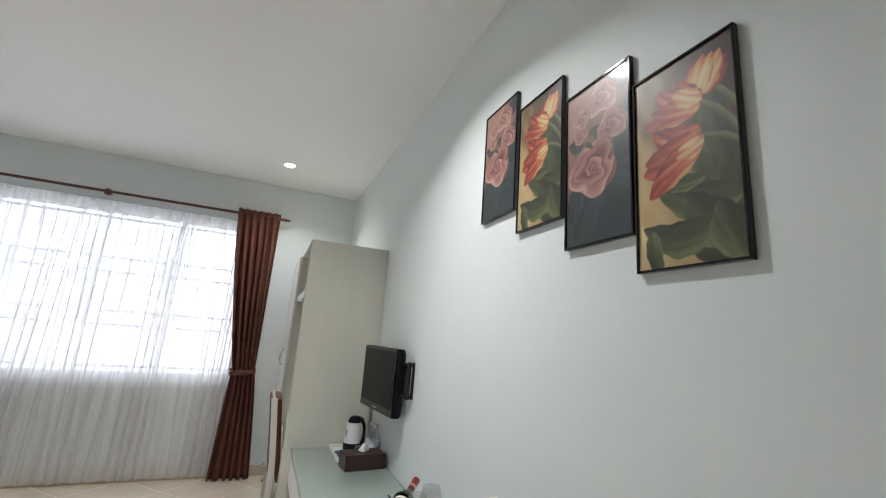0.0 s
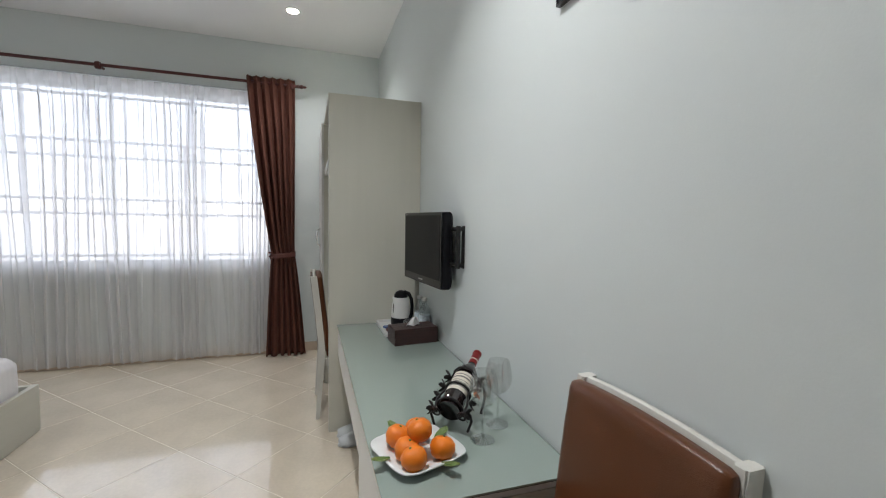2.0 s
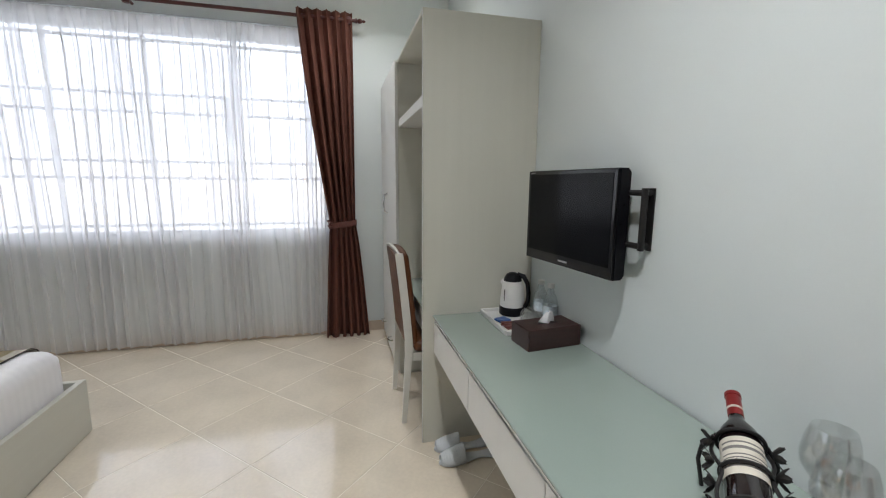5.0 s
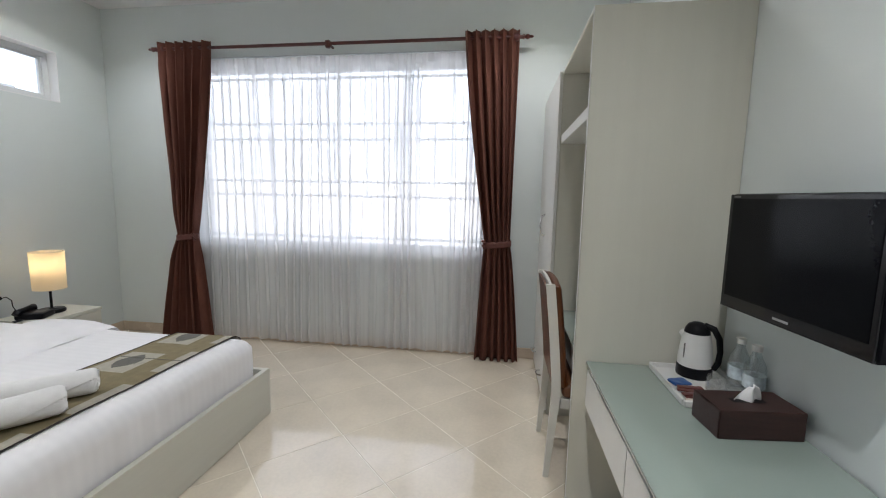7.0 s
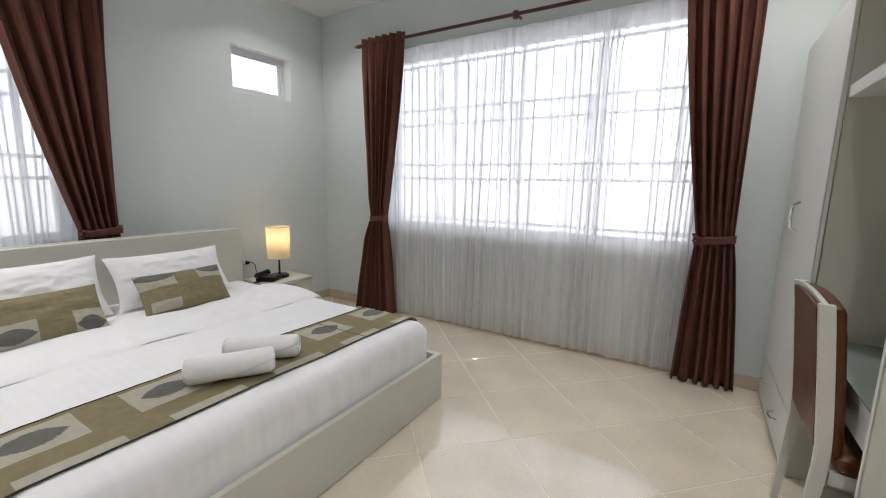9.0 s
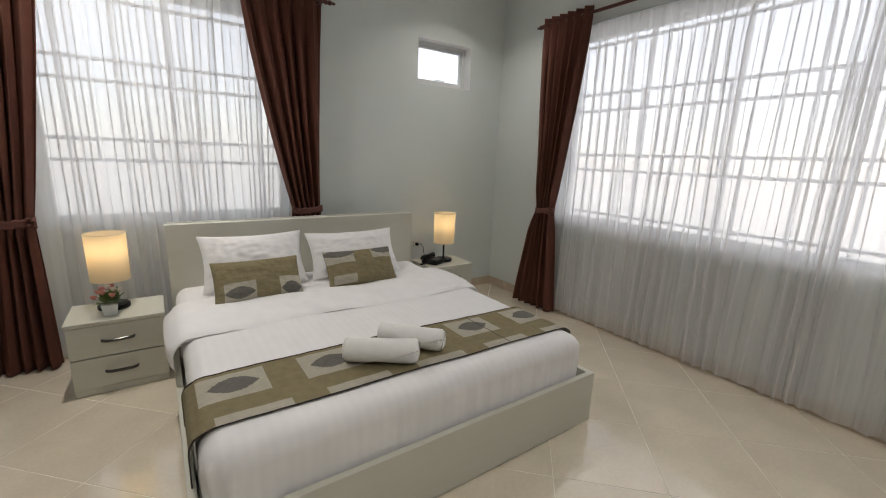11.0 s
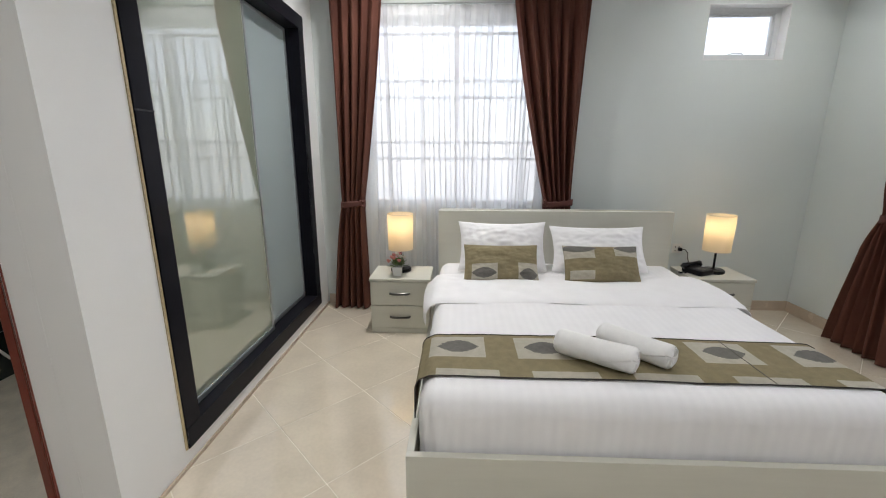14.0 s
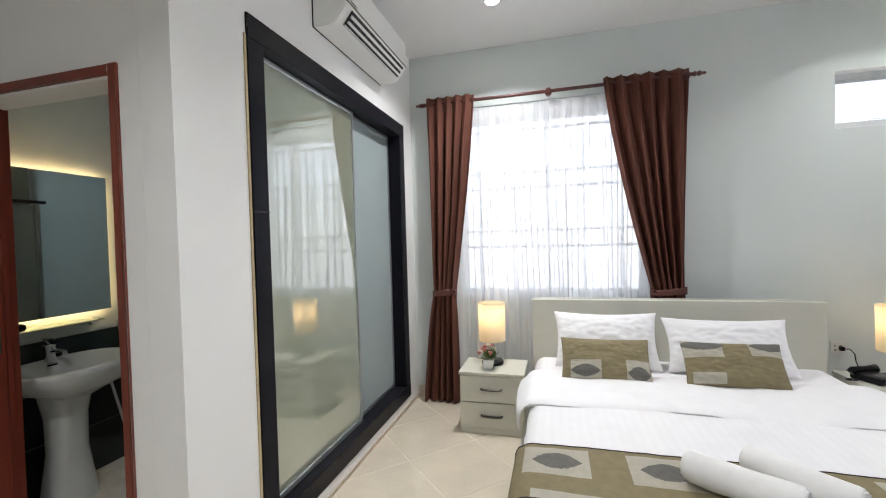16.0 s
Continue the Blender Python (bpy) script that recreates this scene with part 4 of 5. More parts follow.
def table_lamp(x, y, label):
    t = thing("table_lamp", pose(x, y, 0.451), label, "table lamp", "bedside lamps")
    part("base", lathe([(0.078, 0.0), (0.082, 0.004), (0.082, 0.020), (0.076, 0.026), (0.02, 0.028), (0.012, 0.034), (0.0, 0.034)], 36), BLACKP, t, smooth=True)
    part("stem", lathe([(0.0085, 0.03), (0.0085, 0.30), (0.016, 0.302), (0.016, 0.335), (0.0, 0.336)], 14), BLACKP, t, smooth=True)
    p = part("shade", lathe([(0.098, 0.178), (0.102, 0.465)], 44), SHADE, t, "cream fabric drum shade glowing warmly", smooth=True)
    bmk = bmesh.new()
    bmk.from_mesh(p.data)
    bmesh.ops.delete(bmk, geom=[f for f in bmk.faces if len(f.verts) > 4], context="FACES")
    bmk.to_mesh(p.data)
    bmk.free()
    for z, r in ((0.179, 0.0985), (0.464, 0.1022)):
        part("shade_ring", tube(arc((0, 0, z), r, 0, 360, 44, (1, 0, 0), (0, 1, 0)), 0.002, 5), LABELP, p, smooth=True)
    part("spider", tube([(-0.1, 0, 0.44), (0.1, 0, 0.44)], 0.002, 5), CHROME, t)
    bulb = glow("bulb_glass", (1.0, 0.74, 0.42), 15.0)
    part("bulb", lathe([(0.012, 0.335), (0.026, 0.365), (0.03, 0.385), (0.022, 0.408), (0.0, 0.415)], 18), bulb, t, smooth=True)


table_lamp(-3.325, 1.587, "lit bedside lamp with a cream drum shade and black disc foot")
table_lamp(-3.40, 4.10, "lit bedside lamp with a cream drum shade beside the telephone")


# ---- telephone, socket, flower pot ----
def telephone():
    t = thing("telephone", pose(-3.36, 3.955, 0.451, 0, 0, 25), "black corded telephone on the nightstand", "telephone")
    part("body", soft_box(0.085, 0.075, 0.022, 0.012, (10, 10, 4), lambda p: Vector((p.x, p.y, p.z + 0.022 + 0.16 * max(0, -p.x) * (p.z > 0)))), BLACKP, t, smooth=True)
    h = part("handset", tube([(-0.06, -0.1, 0.045), (-0.055, -0.085, 0.062), (-0.05, -0.03, 0.068), (-0.05, 0.03, 0.068), (-0.055, 0.085, 0.062), (-0.06, 0.1, 0.045)], [0.022, 0.022, 0.014, 0.014, 0.022, 0.022], 10), BLACKP, t, smooth=True)
    b = bmesh.new()
    for i in range(4):
        for j in range(3):
            add_box(b, 0.0 + i * 0.017, 0.012 + i * 0.017, -0.03 + j * 0.022, -0.014 + j * 0.022, 0.043, 0.047)
    part("keypad", b, INK, t)
    part("cord", tube([(-0.02 + 0.012 * math.cos(i * 1.3) - 0.0005 * i, -0.10 - 0.0012 * i, 0.006 + 0.006 + 0.006 * math.sin(i * 1.3)) for i in range(46)], 0.0022, 5), BLACKP, t, smooth=True)


telephone()
t = thing("wall_socket", pose(W_X, 3.968, 0.568), "white double wall socket above the nightstand", "socket")
plank("plate", (0.001, 0.009, -0.04, 0.04, -0.04, 0.04), PLASTW, t)
for dy, dz in ((-0.016, 0.012), (0.016, 0.012), (-0.016, -0.02), (0.016, -0.02)):
    plank("hole", (0.0088, 0.0096, dy - 0.004, dy + 0.004, dz - 0.005, dz + 0.005), BLACKP, t, bev=0)
t = thing("lamp_cable", pose(0, 0, 0), "black cable hanging from the wall socket to the lamp", "cable")
plank("plug", (W_X + 0.010, W_X + 0.04, 3.972, 3.996, 0.55, 0.578), BLACKP, t)
part("cable", tube([(W_X + 0.04, 3.984, 0.564), (W_X + 0.075, 4.0, 0.575), (W_X + 0.09, 4.02, 0.545), (W_X + 0.08, 4.03, 0.50), (W_X + 0.10, 4.03, 0.468), (W_X + 0.16, 4.05, 0.457), (-3.47, 4.09, 0.456)], 0.0035, 6), BLACKP, t, smooth=True)

t = thing("flower_pot", pose(-3.185, 1.58, 0.451) @ Matrix.Diagonal((1.25, 1.25, 1.2, 1)), "small white square pot of pink artificial flowers", "plant")
b = bmesh.new()
v0 = [b.verts.new((x * 0.024, y * 0.024, 0.001)) for x, y in ((-1, -1), (1, -1), (1, 1), (-1, 1))]
v1 = [b.verts.new((x * 0.032, y * 0.032, 0.062)) for x, y in ((-1, -1), (1, -1), (1, 1), (-1, 1))]
for i in range(4):
    b.faces.new((v0[i], v0[(i + 1) % 4], v1[(i + 1) % 4], v1[i]))
b.faces.new(v0)
b.faces.new(v1)
bmesh.ops.bevel(b, geom=b.edges[:], offset=0.003, segments=2, affect="EDGES")
part("pot", b, PORC, t)


def add_petal(b, c, d, up, ln, w, curl=0.3):
    c, d, up = Vector(c), Vector(d).normalized(), Vector(up).normalized()
    s = d.cross(up).normalized()
    rows = []
    for k, wd in ((0, 0.25), (0.35, 0.9), (0.7, 1.0), (1.0, 0.35)):
        p = c + d * ln * k + up * (curl * ln * k * k)
        rows.append([b.verts.new(p - s * w * wd), b.verts.new(p - up * w * 0.25), b.verts.new(p + s * w * wd)])
    for r0, r1 in zip(rows, rows[1:]):
        for i in range(2):
            b.faces.new((r0[i], r0[i + 1], r1[i + 1], r1[i]))


rnd = random.Random(5)
green = bmesh.new()
for i in range(70):
    a, e = rnd.uniform(0, 6.28), rnd.uniform(-0.3, 1.1)
    dv = Vector((math.cos(a) * math.cos(e), math.sin(a) * math.cos(e), math.sin(e)))
    add_petal(green, Vector((0, 0, 0.07)) + dv * rnd.uniform(0.0, 0.035), dv, (0, 0, 1) if abs(dv.z) < 0.9 else (1, 0, 0), rnd.uniform(0.02, 0.045), 0.008)
part("leaves", green, LEAFG, t)
for i in range(11):
    a, r = i * 2.4, 0.012 + 0.0045 * i
    c = Vector((r * math.cos(a), r * math.sin(a), 0.135 - 0.0042 * i))
    b = bmesh.new()
    for k in range(9):
        q = k * 2.4
        add_petal(b, c, (math.cos(q), math.sin(q), 0.6 + 0.05 * k), (0, 0, 1), 0.017, 0.0075, 0.5)
    part("blossom", b, PINKF if i % 3 else LABELP, t)


# ---- pictures on the east wall ----
PX, PZ = np.meshgrid(np.linspace(-0.1214, 0.1214, 122), np.linspace(-0.2424, 0.2424, 244))


def ripple(x, y, seed):
    """Smooth uneven tone from -1 to 1."""
    r = random.Random(seed)
    out = 0
    for k in range(7):
        a, b, c = r.uniform(-1, 1), r.uniform(-1, 1), r.uniform(0, 6.28)
        out = out + np.sin((a * x + b * y) * (1 + 0.55 * k) + c) / (1 + 0.35 * k)
    return out / 3.4


def blend(stops, f):
    pos = [p for p, _c in stops]
    return np.stack([np.interp(f, pos, [c[k] for _p, c in stops]) for k in range(3)], axis=-1)


def lay(canvas, colour, mask):
    canvas[:] = canvas * (1 - mask[..., None]) + colour * mask[..., None]


RED = ((0.0, (0.111, 0.010, 0.006)), (0.3, (0.306, 0.036, 0.017)), (0.55, (0.476, 0.136, 0.055)), (0.78, (0.578, 0.360, 0.156)), (1.0, (0.646, 0.528, 0.312)))
LEAFY = ((0.0, (0.015, 0.021, 0.009)), (0.4, (0.051, 0.064, 0.022)), (0.75, (0.128, 0.144, 0.055)), (1.0, (0.230, 0.240, 0.117)))
ROSY = ((0.0, (0.072, 0.022, 0.020)), (0.35, (0.204, 0.084, 0.074)), (0.7, (0.357, 0.188, 0.160)), (1.0, (0.510, 0.328, 0.273)))
DUSKY = ((0.0, (0.012, 0.020, 0.022)), (0.6, (0.030, 0.048, 0.050)), (1.0, (0.065, 0.090, 0.085)))


def blade(canvas, x, z, ln, wd, turn, stops, tone, bend=0.0, blunt=0.8, seed=0, streak=0.25):
    """One brushed petal or leaf from its foot (x, z), with veins along it and a soft edge."""
    ca, sa = math.cos(radians(turn)), math.sin(radians(turn))
    u = ((PX - x) * ca + (PZ - z) * sa) / ln
    c = np.clip(u, 0, 1)
    v = (-(PX - x) * sa + (PZ - z) * ca - bend * ln * np.sin(math.pi * c)) / (0.5 * wd)
    half = np.sin(math.pi * c ** blunt) ** 0.65 * (1 + 0.05 * np.sin(23 * c + seed))
    mask = np.clip((half - np.abs(v)) * 0.5 * wd / 0.0022, 0, 1) * ((u > 0) & (u < 1))
    veins = np.sin(9 * v + 1.5 * ripple(u * 5, v * 2, seed)) * 0.5 + ripple(u * 4, v * 7, seed + 3) * 0.8
    f = tone(c, v / np.maximum(half, 0.05)) + streak * veins
    lay(canvas, blend(stops, np.clip(f, 0, 1)), mask)


def paint_tulips():
    f = 0.5 + 2.0 * PX + 0.9 * PZ + 0.16 * ripple(PX * 30, PZ * 22, 4)
    c = blend(((0.1, (0.50, 0.37, 0.18)), (0.38, (0.36, 0.25, 0.11)), (0.55, (0.12, 0.075, 0.035)), (0.8, (0.045, 0.022, 0.018))), f)
    green = lambda u, v: 0.52 + 0.30 * v - 0.35 * u
    shade = lambda u, v: 0.30 + 0.22 * v - 0.2 * u
    for i, (x, z, ln, w, a, bend) in enumerate(((0.11, -0.20, 0.36, 0.10, 100, 0.03), (0.06, -0.22, 0.30, 0.09, 76, -0.05), (0.10, -0.05, 0.20, 0.07, 95, 0.1), (0.02, -0.23, 0.19, 0.13, 40, 0.05))):
        blade(c, x, z, ln, w, a, LEAFY, shade, bend, 0.8, i, 0.14)
    for i, (x, z, ln, bend, a) in enumerate(((0.072, 0.14, 0.20, 0.14, -74), (0.04, 0.035, 0.17, 0.20, -52), (0.045, 0.115, 0.20, 0.10, -62))):
        blade(c, x, z, ln, 0.017, a, LEAFY, lambda u, v: 0.62 + 0.3 * v, bend, 0.5, i, 0.05)
    for i, (x, z, ln, w, a, bend) in enumerate(((0.12, -0.12, 0.21, 0.085, 158, 0.13), (0.115, -0.20, 0.16, 0.10, 135, 0.1), (0.07, -0.17, 0.18, 0.085, 172, 0.16), (-0.085, -0.155, 0.12, 0.045, -78, -0.05), (0.12, -0.24, 0.13, 0.09, 110, 0.05), (0.05, -0.06, 0.12, 0.04, 170, 0.1))):
        blade(c, x, z, ln, w, a, LEAFY, green, bend, 0.75, 20 + i, 0.12)
    pale = lambda u, v: 0.95 - 0.30 * np.abs(v) - 0.30 * u ** 3
    flame = lambda u, v: 0.72 - 0.50 * u - 0.22 * np.abs(v) + 0.1 * v
    deep = lambda u, v: 0.48 - 0.25 * u + 0.12 * v
    for i, (a, bend, w) in enumerate(((96, 0.10, 0.040), (44, -0.12, 0.045), (80, 0.10, 0.05), (58, -0.05, 0.052), (68, 0.02, 0.042))):
        blade(c, 0.044, 0.128, 0.098 - 0.004 * abs(i - 3), w, a, RED, pale if i > 1 else flame, bend, 0.75, 40 + i, 0.16)
    for i, (x, z, ln, w, a, bend, tone) in enumerate(((0.05, 0.11, 0.10, 0.06, 128, 0.10, deep), (0.05, 0.12, 0.13, 0.07, 150, 0.12, flame), (0.045, 0.10, 0.145, 0.06, 176, -0.04, deep), (0.048, 0.105, 0.13, 0.06, 164, 0.05, flame), (0.05, 0.115, 0.085, 0.05, 146, 0.02, pale))):
        blade(c, x, z, ln, w, a, RED, tone, bend, 0.85, 60 + i, 0.24)
    for i, (x, z, ln, w, a, bend, tone) in enumerate(((0.045, 0.045, 0.13, 0.07, 160, 0.16, flame), (0.05, 0.03, 0.16, 0.085, 196, 0.06, deep), (0.04, 0.01, 0.155, 0.07, 214, -0.06, deep), (0.05, 0.03, 0.15, 0.075, 186, 0.04, flame), (0.045, 0.02, 0.13, 0.06, 204, -0.02, flame), (0.05, 0.022, 0.07, 0.052, 196, 0.0, pale))):
        blade(c, x, z, ln, w, a, RED, tone, bend, 0.85, 80 + i, 0.24)
    return c


def rosette(canvas, x, z, r, seed, light):
    """A full-blown rose: curled petals in turns round the heart, pale along their rims."""
    dx, dz = PX - x, (PZ - z) / 0.9
    a = np.arctan2(dz, dx)
    out = r * (1 + 0.09 * np.sin(3 * a + seed) + 0.06 * np.sin(5 * a + 2 * seed))
    rho = np.hypot(dx, dz) / out
    turn = 3.3 * rho ** 0.62 + a / (2 * math.pi) + 0.30 * np.sin(3 * a + 5 * rho + seed) * rho + 0.16 * np.sin(5 * a - 6 * rho + seed) + 0.12 * ripple(PX * 60, PZ * 60, seed)
    t = turn % 1.0
    f = 0.16 + 0.55 * t ** 1.3 - 0.38 * np.clip((t - 0.93) / 0.07, 0, 1) + 0.20 * rho + 0.16 * np.sin(a - 1.0 + 2.2 * np.floor(turn)) + light + 0.08 * ripple(PX * 90, PZ * 70, seed + 1)
    lay(canvas, blend(ROSY, np.clip(f, 0, 1)), np.clip((1 - rho) * r / 0.0025, 0, 1))


def paint_roses():
    f = 0.5 + 1.7 * PZ - 1.6 * PX + 0.18 * ripple(PX * 28, PZ * 20, 9)
    c = blend(((0.2, (0.020, 0.030, 0.034)), (0.48, (0.040, 0.052, 0.055)), (0.68, (0.20, 0.11, 0.085)), (1.0, (0.34, 0.20, 0.155))), f)
    dusk = lambda u, v: 0.45 + 0.25 * v - 0.3 * u
    for i, (x, z, ln, w, a) in enumerate(((0.03, -0.09, 0.15, 0.09, -30), (-0.02, -0.10, 0.15, 0.10, -115), (0.06, -0.02, 0.09, 0.06, 15), (-0.08, -0.06, 0.12, 0.07, -100), (0.07, 0.17, 0.09, 0.07, 50), (-0.05, 0.06, 0.07, 0.05, 160))):
        blade(c, x, z, ln, w, a, DUSKY, dusk, 0.05, 0.8, i, 0.15)
    # The first, topmost rose is painted palest: downlight glare put into its colour.
    for i, (x, z, r, light) in enumerate(((0.025, 0.180, 0.062, 0.16), (-0.055, 0.150, 0.036, 0.10), (-0.062, 0.095, 0.030, 0.05), (0.060, 0.078, 0.056, 0.04), (-0.014, -0.025, 0.094, 0.0))):
        rosette(c, x, z, r, 3 + 2 * i, light)
    for i, (x, z, a) in enumerate(((-0.03, 0.085, 20), (-0.045, 0.065, -40), (0.0, 0.06, 100))):
        blade(c, x, z, 0.045, 0.02, a, LEAFY, dusk, 0.05, 0.8, 30 + i, 0.1)
    return c


def print_sheet(name, colours):
    rows, cols = PX.shape
    verts = [(-0.0112, -x, z) for x, z in zip(PX.ravel().tolist(), PZ.ravel().tolist())]
    faces = [(j * cols + i, j * cols + i + 1, (j + 1) * cols + i + 1, (j + 1) * cols + i) for j in range(rows - 1) for i in range(cols - 1)]
    me = bpy.data.meshes.new(name)
    me.from_pydata(verts, [], faces)
    at = me.color_attributes.new("ink", "FLOAT_COLOR", "POINT")
    at.data.foreach_set("color", np.concatenate([colours, np.ones((rows, cols, 1))], axis=-1).astype(np.float32).ravel())
    m = bpy.data.materials.new(name)
    m.use_nodes = True
    n, l, p = nodes_of(m)
    k = n.new("ShaderNodeAttribute")
    k.attribute_name = "ink"
    l.new(k.outputs["Color"], p.inputs["Base Color"])
    p.inputs["Roughness"].default_value, p.inputs["Coat Weight"].default_value, p.inputs["Coat Roughness"].default_value = 0.4, 0.3, 0.08
    me.materials.append(m)
    return me


TULIPS, ROSES = print_sheet("tulip_print", paint_tulips()), print_sheet("rose_print", paint_roses())


def picture(yc, zc, kind, label):
    t = thing("framed_picture", pose(E_X - 0.001, yc, zc), label, "picture", "row of flower pictures")
    w, h, f = 0.128, 0.249, 0.0065
    for a in ((-w, w, h - f, h), (-w, w, -h, -h + f)):
        plank("frame_side", (-0.0155, 0, a[0], a[1], a[2], a[3]), BLACKG, t, bev=0.0015)
    for a in ((-w, -w + f), (w - f, w)):
        plank("frame_side", (-0.0155, 0, a[0], a[1], -h + f, h - f), BLACKG, t, bev=0.0015)
    plank("backing", (-0.0105, -0.002, -w + f, w - f, -h + f, h - f), BLACKP, t, bev=0)
    sheet = new("print", TULIPS if kind else ROSES)
    sheet.parent = t


for i, (yc, zc, kind) in enumerate(((1.557, 2.220, 0), (1.281, 2.122, 1), (1.008, 2.013, 0), (0.745, 1.914, 1))):
    picture(yc, zc, kind, "black-framed glossy print of red and cream tulips" if kind else "black-framed glossy print of pink roses")


# ---- television ----
def television():
    ang = math.degrees(math.atan2(0.066, 0.555))
    t = thing("television", pose(0.754, 2.730, 1.213, 0, 0, 180 + ang), "black flat television on a swivel wall bracket", "television")
    w, h = 0.260, 0.187
    b = bmesh.new()
    ring = lambda y, k, q: [b.verts.new((y, sx * w * k, sz * h * q)) for sx, sz in ((-1, -1), (1, -1), (1, 1), (-1, 1))]
    rs = [ring(0.0, 1, 1), ring(-0.048, 1.005, 1.0), ring(-0.068, 0.9, 0.84), ring(-0.076, 0.6, 0.6)]
    for r0, r1 in zip(rs, rs[1:]):
        for i in range(4):
            b.faces.new((r0[i], r0[(i + 1) % 4], r1[(i + 1) % 4], r1[i]))
    b.faces.new(rs[0])
    b.faces.new(rs[-1])
    bmesh.ops.bevel(b, geom=b.edges[:], offset=0.006, segments=2, affect="EDGES")
    part("housing", b, BLACKP, t)
    part("bezel", bx(0.0, 0.006, -w + 0.002, w - 0.002, -h + 0.002, h - 0.002, 0.003), BLACKG, t)
    part("screen", bx(0.005, 0.0075, -w + 0.018, w - 0.018, -h + 0.042, h - 0.016, 0.001), SCREEN, t, "dark switched-off screen")
    part("badge", bx(0.006, 0.0072, -0.028, 0.028, -h + 0.018, -h + 0.025, 0), CHROME, t, "small silver badge")
    part("corner_mark", bx(0.006, 0.0068, -w + 0.02, -w + 0.05, h - 0.012, h - 0.008, 0), INK, t)
    k = thing("tv_bracket", pose(E_X - 0.001, 2.47, 1.235), "black steel swivel bracket holding the television", "bracket")
    part("wall_plate", bx(-0.006, 0, -0.06, -0.03, -0.10, 0.10, 0.002), IRON, k)
    for z in (-0.085, 0.085):
        part("arm", tube([(-0.006, -0.045, z), (-0.035, -0.045, z), (-0.045, 0.06, z), (-0.052, 0.18, z * 0.8)], 0.010, 8), IRON, k, smooth=True)
    part("upright", tube([(-0.028, -0.045, -0.10), (-0.028, -0.045, 0.10)], 0.011, 10), IRON, k, smooth=True)
    part("head_plate", bx(-0.058, -0.053, 0.14, 0.34, -0.09, 0.09, 0.002), IRON, k)


television()

# ---- desk along the east wall ----
DY0, DY1, DX = 1.505, 3.238, 0.350


def desk():
    t = thing("desk", pose(0.61, 2.37, 0), "long cream laminate wall desk with two drawers", "desk")
    o = lambda x0, x1, y0, y1, z0, z1: (x0 - 0.61, x1 - 0.61, y0 - 2.37, y1 - 2.37, z0, z1)
    w = E_X - 0.001
    plank("worktop", o(DX + 0.004, w, DY0 + 0.002, DY1, 0.668, 0.687), LAMI_W, t)
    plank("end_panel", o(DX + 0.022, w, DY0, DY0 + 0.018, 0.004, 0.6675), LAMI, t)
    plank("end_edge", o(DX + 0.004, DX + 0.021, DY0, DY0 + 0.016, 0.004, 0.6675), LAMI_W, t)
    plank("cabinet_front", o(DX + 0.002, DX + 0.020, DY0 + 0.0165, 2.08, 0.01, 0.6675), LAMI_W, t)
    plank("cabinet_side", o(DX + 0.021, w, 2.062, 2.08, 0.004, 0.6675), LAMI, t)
    for a, b in ((2.083, 2.665), (2.669, DY1 - 0.003)):
        d = plank("drawer", o(DX + 0.002, DX + 0.020, a, b, 0.500, 0.664), LAMI_W, t)
        plank("drawer_bottom", o(DX + 0.022, w - 0.02, a + 0.01, b - 0.01, 0.505, 0.515), LAMI, d)
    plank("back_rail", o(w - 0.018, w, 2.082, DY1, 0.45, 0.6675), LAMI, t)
    g = thing("desk_glass", pose(0.61, 2.37, 0.6885), "sage green glass sheet covering the desk", "glass top")
    plank("sheet", (DX - 0.004 - 0.61, w - 0.009 - 0.61, DY0 - 0.004 - 2.37, DY1 - 0.001 - 2.37, 0.0012, 0.0075), DGLASS, g, bev=0.001)
    plank("edge_line", (DX - 0.0035 - 0.61, w - 0.001 - 0.61, DY0 - 0.0035 - 2.37, DY1 - 0.002 - 2.37, 0.0, 0.0011), DEDGE, g, bev=0)


desk()


